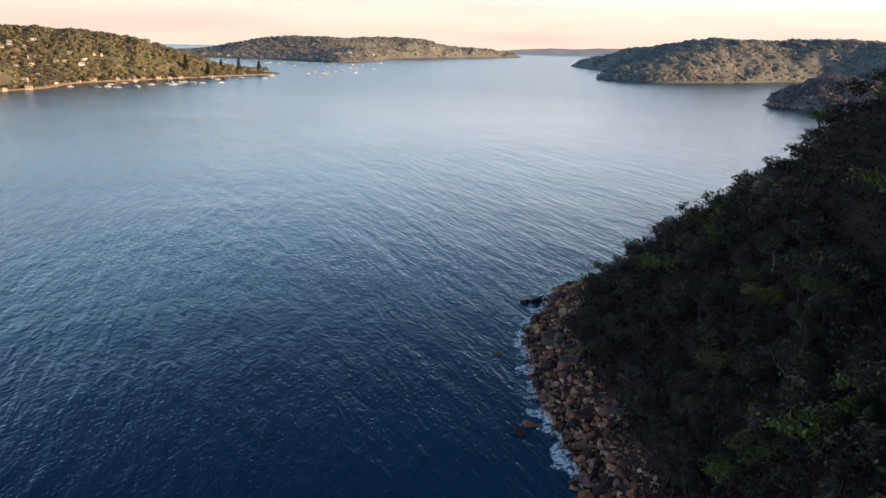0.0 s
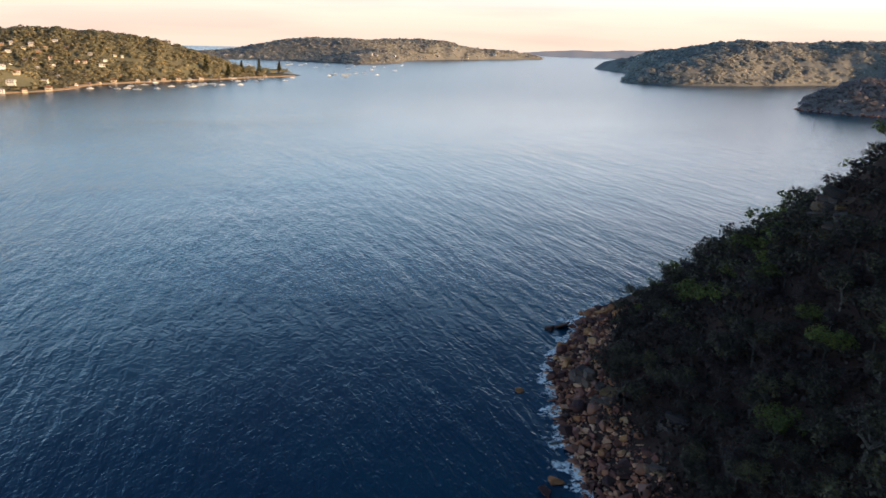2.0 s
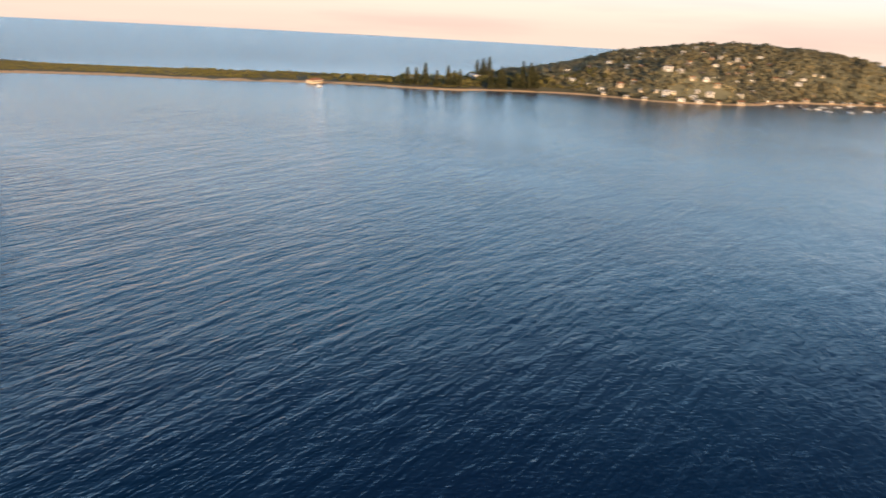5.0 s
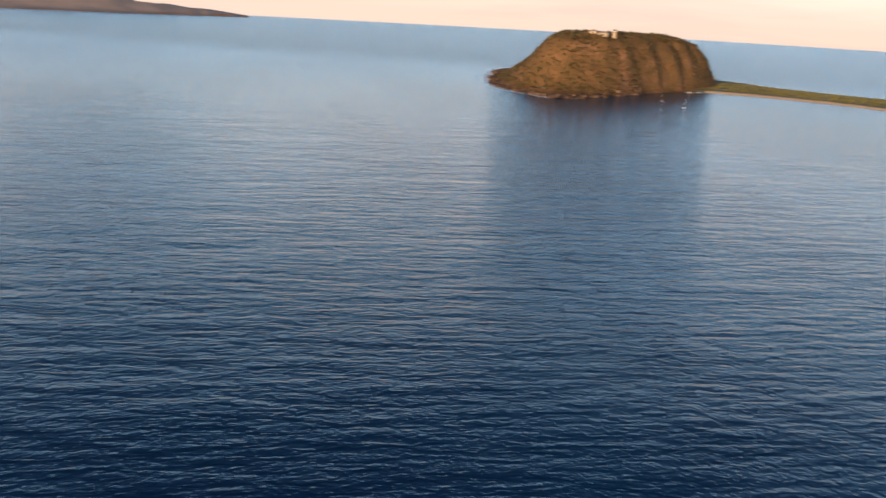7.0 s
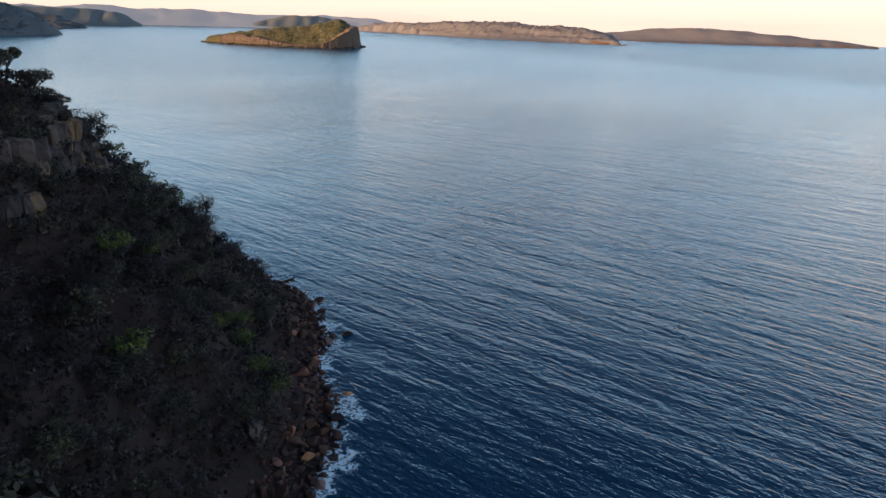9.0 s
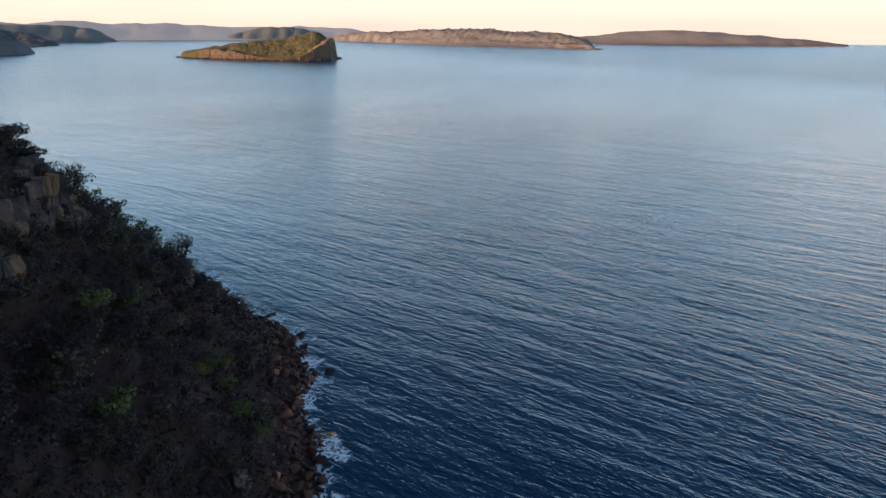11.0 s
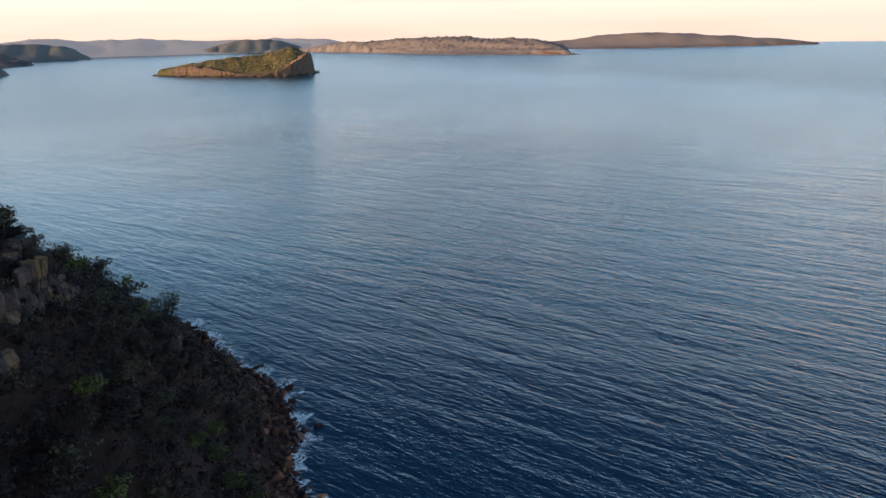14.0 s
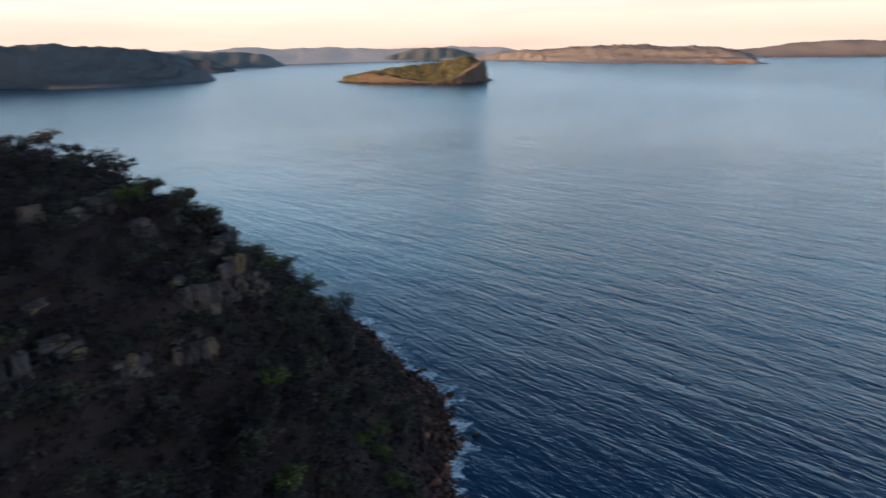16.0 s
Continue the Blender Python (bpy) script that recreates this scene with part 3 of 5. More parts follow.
def far_range(name, start, stop, radius, heights, material, label, seed):
    """A long distant ridge on a wide arc: front slope, crest and back. Angles are degrees from +x."""
    n = 220
    ang = np.radians(np.linspace(start, stop, n))
    at = np.linspace(0, 1, n)
    crest = np.interp(at, np.linspace(0, 1, len(heights)), heights)
    x0, y0 = radius * np.cos(ang), radius * np.sin(ang)
    crest = crest * (1 + 0.10 * waves2(x0, y0, 520, seed, 4))
    prof = [(-230, -0.05), (-170, 0.18), (-120, 0.42), (-70, 0.74), (-35, 0.92), (0, 1.0), (45, 0.75), (80, -0.02)]
    verts, w = [], len(prof)
    for k in range(n):
        for o, f in prof:
            q = radius + o + 14 * math.sin(k * 0.31 + o)
            verts.append((q * math.cos(ang[k]), q * math.sin(ang[k]), crest[k] * f))
    faces = [(k * w + j, k * w + j + 1, (k + 1) * w + j + 1, (k + 1) * w + j) for k in range(n - 1) for j in range(w - 1)]
    ob = part(name, (verts, faces), material)
    for p in ob.data.polygons:
        p.use_smooth = True
    return tagged(ob, label, "hills", kind="structure")


# faint lavender emission and pale grey stand in for air haze on the skyline
RANGE = ground_material("haze_glow_range", [(0.3, (0.15, 0.145, 0.15)), (0.55, (0.17, 0.16, 0.16)), (0.8, (0.19, 0.18, 0.175))], 0.004, 0.02, 0.3)
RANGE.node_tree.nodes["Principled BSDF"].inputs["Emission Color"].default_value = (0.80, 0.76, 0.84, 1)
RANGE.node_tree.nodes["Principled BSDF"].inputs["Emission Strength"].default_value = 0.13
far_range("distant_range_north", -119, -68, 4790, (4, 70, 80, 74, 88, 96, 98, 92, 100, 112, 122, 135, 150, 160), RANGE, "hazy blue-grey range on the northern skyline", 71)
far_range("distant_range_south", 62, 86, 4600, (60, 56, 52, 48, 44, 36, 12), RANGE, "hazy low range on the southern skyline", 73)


# ---- plants and rocks ----
def tube(points, radii, sides=6):
    """Vertices and faces of a tapered tube along the points."""
    verts, faces = [], []
    for k, (p, r) in enumerate(zip(points, radii)):
        a, b = Vector(points[max(k - 1, 0)]), Vector(points[min(k + 1, len(points) - 1)])
        q = (b - a).to_track_quat("Z", "X")
        verts += [tuple(Vector(p) + q @ Vector((r * math.cos(i * 2 * math.pi / sides), r * math.sin(i * 2 * math.pi / sides), 0))) for i in range(sides)]
        if k:
            o = (k - 1) * sides
            faces += [(o + i, o + (i + 1) % sides, o + sides + (i + 1) % sides, o + sides + i) for i in range(sides)]
    faces.append(tuple(range(len(verts) - sides, len(verts))))
    return verts, faces


def joined(pieces):
    verts, faces = [], []
    for v, f in pieces:
        o = len(verts)
        verts += v
        faces += [tuple(i + o for i in q) for q in f]
    return verts, faces


def sprays(centres, radii, count, leaf, r, droop=0.72):
    """Loose leaf sprays filling the clumps given by centres and radii."""
    m = len(centres)
    off = r.normal(0, 1, (m, count, 3))
    off /= np.linalg.norm(off, axis=2, keepdims=True)
    off *= np.power(r.uniform(0.35, 1.0, (m, count, 1)), 0.5) * np.array(radii)[:, None, None]
    off[:, :, 2] *= droop
    c = np.array(centres)[:, None, :] + off
    n = off / (np.array(radii)[:, None, None]) + r.normal(0, 0.32, off.shape) + np.array((0, 0, 0.5))
    n /= np.linalg.norm(n, axis=2, keepdims=True)
    t = np.cross(n, r.normal(0, 1, n.shape))
    t /= np.linalg.norm(t, axis=2, keepdims=True)
    b = np.cross(n, t)
    q = leaf * r.uniform(0.6, 1.4, (m, count, 1))
    quad = np.stack([c + t * q, c + b * q * 0.65, c - t * q, c - b * q * 0.65], 2).reshape(-1, 3)
    return quad.tolist(), np.arange(len(quad)).reshape(-1, 4).tolist()


def gum_tree(seed, height, spread, limbs, count, leaf, sides=6):
    """A crooked gum tree: leaning trunk, forked limbs, crown of loose clumps. Returns wood and leaves."""
    r = np.random.RandomState(seed)
    lean = r.uniform(-0.18, 0.18, 2)
    top = np.array((lean[0] * height, lean[1] * height, height * 0.62))
    bend = r.uniform(-0.3, 0.3, 2)
    trunk = [np.array((0, 0, -1.2)), np.array((bend[0] * 0.4, bend[1] * 0.4, height * 0.2)), top * 0.6 + np.array((*bend, 0)), top]
    w = height * 0.026
    wood = [tube([tuple(p) for p in trunk], [w * 1.25, w, w * 0.8, w * 0.5], sides)]
    centres, radii = [], []
    for k in range(limbs):
        a = k * 2 * math.pi / limbs + r.uniform(-0.5, 0.5)
        start = trunk[2] * 0.45 + top * 0.55 * r.uniform(0.5, 1.0)
        reach = spread * 0.5 * r.uniform(0.45, 1.0)
        dome = math.sqrt(max(0.0, 1 - (reach / (spread * 0.52)) ** 2))
        end = np.array((top[0] + reach * math.cos(a), top[1] + reach * math.sin(a), height * (0.60 + 0.36 * dome * r.uniform(0.8, 1.0))))
        mid = (start + end) * 0.5 + np.array((0, 0, -0.06 * height)) + r.normal(0, 0.2, 3)
        wood.append(tube([tuple(start), tuple(mid), tuple(end)], [w * 0.5, w * 0.34, w * 0.14], max(3, sides - 1)))
        centres.append(end)
        radii.append(spread * r.uniform(0.15, 0.23))
        twig = mid + np.array((r.normal(0, 0.12) * spread, r.normal(0, 0.12) * spread, height * r.uniform(0.08, 0.2)))
        wood.append(tube([tuple(mid), tuple(twig)], [w * 0.28, w * 0.08], max(3, sides - 2)))
        centres.append(twig)
        radii.append(spread * r.uniform(0.13, 0.21))
    return joined(wood), sprays(centres, radii, count, leaf, r)


def bare_tree(seed, height):
    """A dead tree: pale forked sticks."""
    r = np.random.RandomState(seed)
    wood = [tube([(0, 0, -0.8), (0.2, 0.1, height * 0.4), (r.normal(0, 0.5), r.normal(0, 0.5), height)], [0.13, 0.1, 0.03], 5)]
    for k in range(8):
        z = height * r.uniform(0.3, 0.8)
        a, l = r.uniform(0, 6.28), height * r.uniform(0.25, 0.5)
        e = (l * 0.6 * math.cos(a), l * 0.6 * math.sin(a), z + l * 0.8)
        wood.append(tube([(0.1, 0.05, z), (e[0] * 0.5, e[1] * 0.5, z + l * 0.25), e], [0.07, 0.05, 0.015], 4))
    return joined(wood)


def angular_rock(seed, points, low=0.75):
    """A broken block: the hull of uneven points round a squat body."""
    r = np.random.RandomState(seed)
    size = np.array((r.uniform(0.9, 1.4), r.uniform(0.7, 1.1), r.uniform(0.55, 0.9)))
    p = r.normal(0, 1, (points, 3))
    p /= np.max(np.abs(p) ** 0.8 * np.abs(p).sum(1, keepdims=True) ** 0.2, axis=1, keepdims=True)
    bm = bmesh.new()
    for q in p * r.uniform(low, 1.0, (points, 1)) * size:
        bm.verts.new(tuple(q))
    hull = bmesh.ops.convex_hull(bm, input=bm.verts[:])
    bmesh.ops.delete(bm, geom=[v for v in bm.verts if not v.link_faces], context="VERTS")
    return bm


def boulder_mesh(seed):
    """A cracked block about 2 m across with worn arrises."""
    bm = angular_rock(seed, 15, 0.62)
    bmesh.ops.bevel(bm, geom=bm.edges[:], offset=0.05, segments=1, affect="EDGES", profile=0.5, clamp_overlap=True)
    return bm


def thing(name, label, category, group=""):
    return tagged(new(name), label, category, group)


def ribbon(points, offsets, lift, inner):
    """A strip along an open line: offsets run to the land side (inner: +1 or -1). Returns vertices, faces and the cross position of each vertex."""
    p = np.array(points)
    t = np.gradient(p, axis=0)
    t /= np.linalg.norm(t, axis=1, keepdims=True)
    n = np.stack([-t[:, 1], t[:, 0]], 1) * inner
    verts, cross = [], []
    for k in range(len(p)):
        for j, o in enumerate(offsets):
            q = p[k] + n[k] * o
            verts.append((q[0], q[1], lift(q[0], q[1], o)))
            cross.append(j / (len(offsets) - 1))
    w = len(offsets)
    faces = [(k * w + j, k * w + j + 1, (k + 1) * w + j + 1, (k + 1) * w + j) for k in range(len(p) - 1) for j in range(w - 1)]
    return verts, faces, cross


def foam_material():
    n = Nodes("white_water")
    edge = n.nodes.new("ShaderNodeAttribute")
    edge.attribute_name = "cross"
    web = n.noise(0.30, 2.0, 0.55, distort=2.2)
    lines = n.math("SUBTRACT", 1.0, n.math("MULTIPLY", n.math("ABSOLUTE", n.math("SUBTRACT", web, 0.5)), 15.0), True)
    froth = n.noise(0.50, 3.0, 0.62, distort=1.6)
    patch = n.noise(0.12, 3.0)
    where = n.math("ADD", n.math("MULTIPLY", patch, 2.8), n.math("MULTIPLY", edge.outputs["Fac"], 0.85))
    where = n.math("MULTIPLY", n.math("SUBTRACT", where, 1.84), 5.0, True)
    thick = n.math("MULTIPLY", n.math("SUBTRACT", n.math("ADD", froth, n.math("MULTIPLY", where, 0.18)), 0.64), 22.0, True)
    a = n.math("MULTIPLY", n.math("MAXIMUM", n.math("MULTIPLY", lines, 0.95), thick), where, True)
    return n.finish((0.92, 0.93, 0.94), 0.7, alpha=a)


FOAM = foam_material()


def foam_strip(name, points, width, inner, label, land=1.5):
    offs = list(np.linspace(-width, land, 9))
    v, f, cross = ribbon(points, offs, lambda x, y, o: 0.10 + 0.04 * (o > 0), inner)
    ob = part(name, (v, f), FOAM)
    at = ob.data.attributes.new("cross", "FLOAT", "POINT")
    # strongest a little off the rocks, dying out to sea
    at.data.foreach_set("value", [min(1.0, c * 1.25) for c in cross])
    return tagged(ob, label, "foam", kind="stuff")


def shore_line(a, b, step=1.2):
    """The part of the near shore between two values of y, evenly spaced, running from a to b."""
    p = NEAR.loop
    front = p[(p[:, 0] < 70) & (p[:, 1] < 275) & (p[:, 1] > -300)]
    front = front[np.argsort(-front[:, 1])]
    y = np.arange(a, b, -step)
    return np.stack([np.interp(-y, -front[:, 1], front[:, 0]), y], 1)


SHORE_SOUTH, SHORE_NORTH = shore_line(262, 96), shore_line(-55, -270)
jig = np.random.RandomState(5)
for k, (line, width) in enumerate(((SHORE_SOUTH, 7.0), (SHORE_NORTH, 10.0))):
    wob = np.array([(1.6 * math.sin(i * 0.35) + jig.normal(0, 0.5), 0) for i in range(len(line))])
    foam_strip("shore_foam", line + wob, width, 1, "white foam breaking on dark shore rocks")

# boulders along the shore
BOULDERS = []
for k in range(12):
    ob = part("boulder", boulder_mesh(100 + k), SANDSTONE)
    tagged(ob, "brown weathered sandstone boulder on the rocky shore", "boulder", "shore boulders")
    BOULDERS.append(ob)


def place_boulder(k, x, y, z, s, r, label="", squash=1.0):
    src = BOULDERS[k % 12]
    ob = src.copy()
    scene.collection.objects.link(ob)
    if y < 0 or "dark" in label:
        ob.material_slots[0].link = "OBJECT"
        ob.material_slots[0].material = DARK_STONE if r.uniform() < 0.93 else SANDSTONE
    ob.matrix_world = Matrix.LocRotScale((x, y, z), Euler((r.uniform(-0.35, 0.35), r.uniform(-0.35, 0.35), r.uniform(0, 6.28))), (s, s, s * squash))
    if label:
        ob["label"] = label
    return ob


rr = np.random.RandomState(8)
named = [  # x, y, z, size, variant, label
    (36, 241, 0.5, 3.3, 1, "long dark boulder awash at the tip of the shore"), (31.5, 239, 0.2, 2.3, 4, "dark boulder awash at the tip of the shore"),
    (18, 195, 0.1, 1.7, 2, "low brown rock awash off the shore"), (20.5, 151, 0.4, 2.3, 3, "yellow-brown boulder standing in the water"),
    (23.3, 154.5, 0.5, 2.1, 6, "yellow-brown boulder standing in the water"), (-97, -149, 0.4, 2.6, 3, "reddish boulder at the edge of the surf"),
    (-99, -151, 0.6, 2.2, 8, "reddish boulder at the edge of the surf"), (-104, -152, 0.0, 2.3, 5, "flat dark rock awash in foam"),
    (-90, -117, 0.2, 1.8, 2, "small rock awash off the shore"), (-106, -182, 0.3, 2.6, 7, "dark boulder in white surf"),
    (-103, -172, 0.3, 2.0, 9, "dark boulder in white surf"), (-70, -101, 2.0, 2.6, 10, "orange-brown sandstone boulder on the shore"),
    (-103, -205, 0.5, 3.0, 1, "dark boulder at the edge of the surf")]
for x, y, z, s, k, label in named:
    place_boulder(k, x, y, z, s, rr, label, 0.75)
spots = []
for line, share in ((SHORE_SOUTH, 0.5), (SHORE_NORTH, 0.5)):
    for _ in range(7500):
        i = rr.randint(1, len(line) - 1)
        d = rr.uniform(-1.2, 14) if line is SHORE_SOUTH else rr.uniform(-1.5, 11)
        t = line[i + 1] - line[i - 1]
        t /= np.linalg.norm(t)
        n = np.array((-t[1], t[0]))
        x, y = line[i] + n * d + rr.normal(0, 0.5, 2)
        s = float(np.clip(rr.lognormal(-0.95, 0.66), 0.22, 2.3)) * (1.1 if d < 9 else 0.85)
        spots.append((x, y, d, s))
taken, chosen = [], []
for x, y, d, s in sorted(spots, key=lambda q: -q[3]):
    if all((x - a) ** 2 + (y - b) ** 2 > (0.50 * (s + c)) ** 2 for a, b, c in taken):
        taken.append((x, y, s))
        chosen.append((x, y, d, s))
heights = near_height([c[0] for c in chosen], [c[1] for c in chosen])
rest = []
for k, ((x, y, d, s), z) in enumerate(zip(chosen, heights)):
    if k < 290:
        place_boulder(k, x, y, max(float(z), -0.3) + 0.25 * s, s, rr)
    else:
        rest.append((x, y, max(float(z), -0.2) + 0.2 * s, s))
pieces = []
small = []
for k in range(8):
    bm = angular_rock(300 + k, 11)
    bm.verts.ensure_lookup_table()
    bm.verts.index_update()
    small.append((np.array([v.co[:] for v in bm.verts]), [tuple(v.index for v in f.verts) for f in bm.faces]))
    bm.free()
STONES = rock_material("loose_sandstone", [(0.22, (0.072, 0.038, 0.04)), (0.46, (0.234, 0.094, 0.066)), (0.62, (0.416, 0.162, 0.086)), (0.8, (0.676, 0.396, 0.252))], 1.6, False)
NORTH_STONES = rock_material("dark_loose_sandstone", [(0.2, (0.031, 0.019, 0.02)), (0.5, (0.076, 0.034, 0.029)), (0.72, (0.145, 0.056, 0.036)), (0.9, (0.272, 0.187, 0.145))], 1.6, False)
centre = shore_line(95, -56, 1.5)
for _ in range(900):
    i = rr.randint(1, len(centre) - 1)
    t = (centre[i + 1] - centre[i - 1]) / np.linalg.norm(centre[i + 1] - centre[i - 1])
    x, y = centre[i] + np.array((-t[1], t[0])) * rr.uniform(-2, 13) + rr.normal(0, 0.6, 2)
    s = float(np.clip(rr.lognormal(-0.2, 0.45), 0.4, 2.2))
    rest.append((x, y, max(float(near_height(x, y)), -0.2) + 0.2 * s, s))
foam_strip("shore_foam", centre, 3.5, 1, "white foam breaking on dark shore rocks")
for north_side, material, label in ((False, STONES, "heaped red-brown and grey sandstone rubble along the waterline"), (True, NORTH_STONES, "dark reddish rubble heaped along the north shore")):
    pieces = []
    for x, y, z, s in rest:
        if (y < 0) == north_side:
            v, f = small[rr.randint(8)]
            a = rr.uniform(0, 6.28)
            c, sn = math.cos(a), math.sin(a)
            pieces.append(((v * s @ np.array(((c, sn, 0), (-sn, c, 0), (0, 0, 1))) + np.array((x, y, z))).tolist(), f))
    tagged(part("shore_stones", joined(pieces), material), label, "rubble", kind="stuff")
for ob in BOULDERS:
    bpy.data.objects.remove(ob)

# trees of the near slope
KINDS = []
for k in range(6):
    KINDS.append((gum_tree(40 + k, (8.5, 9.5, 7.0, 10.0, 7.5, 8.0)[k], (8.0, 7.0, 6.6, 8.6, 6.4, 7.6)[k], 11, 62, 0.19), LEAF_DARK, "dark green gum tree with a crooked trunk on the steep slope"))
for k in range(2):
    KINDS.append((gum_tree(60 + k, 8.0, 7.4, 11, 66, 0.19), LEAF_GREEN, "bright green gum tree standing out of darker bush"))
for k in range(3):
    KINDS.append((gum_tree(70 + k, 5.6, 5.6, 9, 56, 0.175), LEAF_GREY, "grey-brown scrubby tree with thin foliage on the slope"))
SOURCES = []
for (wood, leaves), leaf, label in KINDS:
    t = thing("gum_tree", label, "tree", "gum trees on the near slope")
    part("trunk", wood, BARK, t, "pale crooked trunk and limbs")
    part("crown", leaves, leaf, t)
    SOURCES.append(t)
DEAD = []
for k in range(3):
    t = thing("dead_tree", "bare grey dead tree with forked branches", "tree", "dead trees on the near slope")
    part("trunk", bare_tree(80 + k, 5.0 + k), BARK, t)
    DEAD.append(t)

rt = np.random.RandomState(17)


OUTCROPS = [(-35, -158, 23, 11, 143, "layered sandstone cliff with orange streaks among the trees", -1, 2.4), (-43, -176, 11, 7, 140, "broken sandstone face below the crest", -5, 2.3),
            (-22, -138, 10, 5, 110, "dark layered sandstone ledge above the bush", -1.5, 2.8), (-31, -170, 7, 3, 140, "pale weathered boulders on the crest of the slope", 0, 2.4),
            (-20, -122, 10, 5, 110, "pale broken sandstone ledge in the bush", -0.5, 2.4),
            (-0, -168, 7, 2.5, 100, "low pale sandstone ledge in the bush", 0.4, 2.0),
            (-10, -161, 6, 2.5, 107, "low pale sandstone ledge in the bush", 0.4, 2.0),
            (4, -111, 5, 2, 114, "low pale sandstone ledge in the bush", 0.4, 2.0),
            (-8, -113, 5, 2.5, 121, "low pale sandstone ledge in the bush", 0.4, 2.0),
            (-20, -126, 7, 2, 128, "low pale sandstone ledge in the bush", 0.4, 2.0),
            (10, -121, 5, 2, 135, "low pale sandstone ledge in the bush", 0.4, 2.0),
            (12, -148, 6, 2.5, 142, "low pale sandstone ledge in the bush", 0.4, 2.0),
            (-20, -142, 6, 3, 149, "low pale sandstone ledge in the bush", 0.4, 2.0), (-8, -112, 8, 4, 140, "pale sandstone boulders in the bush", 0, 1.8), (6, -111, 9, 4, 130, "pale sandstone ledge in the bush", 0, 2.0),
            (-2, -174, 9, 3, 150, "pale sandstone boulders near the crest", 0, 1.8), (2, -156, 7, 3, 150, "pale sandstone boulders near the crest", 0, 1.6), (11, -97, 8, 5, 130, "broken sandstone ledge in the bush", 0, 2.2),
            (-62, -98, 7, 3, 160, "pale boulders at the top of the shore rubble", 0, 1.6), (-71, -182, 6, 4, 160, "grey crag sticking out of the bush", 3, 2.0),
            (88, 184, 6, 5, 235, "grey sandstone crag on the southern slope", 2, 2.2), (91, 196, 7, 4, 235, "pale sandstone crag near the crest", 4, 2.0), (41, 149, 5, 3, 220, "pale yellow broken rock above the shore", 0, 1.5),
            (46, 160, 6, 4, 215, "rust-coloured earth and rock scar above the shore", 0, 1.8), (37, 182, 6, 3, 215, "grey slabs at the edge of the trees", 0, 2.0), (34, 196, 5, 3, 215, "grey slabs at the edge of the trees", 0, 2.0)]


def before_outcrop(x, y):
    """True for ground right before the open face of an outcrop."""
    for ox, oy, w, h, turn, _, _, _ in OUTCROPS:
        c, sn = math.cos(radians(turn)), math.sin(radians(turn))
        f, l = (x - ox) * c + (y - oy) * sn, -(x - ox) * sn + (y - oy) * c
        if -1.5 < f < 1.5 + h * 0.38 and abs(l) < w / 2 + 0.5:
            return True
    return False


def slope_spots(box, count, gap, dmin):
    lo, hi = np.array(box[:2]), np.array(box[2:])
    x, y = rt.uniform(lo[0], hi[0], count), rt.uniform(lo[1], hi[1], count)
    d = inside_distance(x, y, NEAR.loop)
    z = near_height(x, y, d)
    out = []
    cell = {}
    for a, b, c, e in zip(x, y, z, d):
        if e < dmin + 3 * math.sin(b * 0.13) or e > 145 or before_outcrop(a, b):
            continue
        key = (int(a // gap), int(b // gap))
        room = gap if e < 60 else gap * 1.65
        if any((a - p) ** 2 + (b - q) ** 2 < room * room for i in (-2, -1, 0, 1, 2) for j in (-2, -1, 0, 1, 2) for p, q in cell.get((key[0] + i, key[1] + j), ())):
            continue
        cell.setdefault(key, []).append((a, b))
        out.append((a, b, c, e))
    return out


south = slope_spots((20, 36, 175, 300), 15000, 3.9, 15)
north = slope_spots((-105, -300, 75, -55), 11000, 3.8, 13)
# the trees that stand nearest to the flight are things of their own, the rest one wood
south.sort(key=lambda p: math.hypot(p[0] - 45, p[1] - 150))
north.sort(key=lambda p: math.hypot(p[0] + 60, p[1] + 150))
wild_dark, wild_grey, wild_green, sticks = [], [], [], []
SMALL = [gum_tree(90 + k, 8.4, 7.4, 8, 25, 0.30, 3) for k in range(5)] + [gum_tree(96 + k, 5.6, 5.8, 6, 28, 0.25, 3) for k in range(3)]

FAINT = [gum_tree(90 + k, 8.4, 7.4, 7, 16, 0.37, 3) for k in range(5)] + [gum_tree(96 + k, 5.6, 5.8, 5, 16, 0.33, 3) for k in range(3)]


def moved(mesh, x, y, z, s, a):
    c, sn = math.cos(a) * s, math.sin(a) * s
    v = np.array(mesh[0]) @ np.array(((c, sn, 0), (-sn, c, 0), (0, 0, s))) + np.array((x, y, z))
    return v.tolist(), mesh[1]


for side, list_ in (("south", south), ("north", north)):
    for i, (x, y, z, d) in enumerate(list_):
        grey = rt.uniform() < (0.30 if side == "south" else 0.66)
        green = (not grey) and rt.uniform() < (0.18 if side == "south" else 0.13)
        s, a = rt.choice((0.65, 0.8, 0.95, 1.1, 1.35)) * rt.uniform(0.92, 1.08), rt.uniform(0, 6.28)
        if d < 26:
            s *= 0.75
        elif green and side == "south":
            s *= 1.15
        if i < 105:
            src = SOURCES[8 + rt.randint(3)] if grey else SOURCES[6 + rt.randint(2)] if green else SOURCES[rt.randint(6)]
            ob = copy_thing(src, Matrix.LocRotScale((x, y, z - 0.2), Euler((0, 0, a)), None))
            ob.scale = (s, s, s)
        else:
            pool = SMALL if i < 420 else FAINT
            wood, leaves = pool[5 + rt.randint(3)] if grey else pool[rt.randint(5)]
            (wild_grey if grey else wild_green if green else wild_dark).append(moved(leaves, x, y, z - 0.2, s, a))
            if i < 380:
                sticks.append(moved(wood, x, y, z - 0.2, s, a))
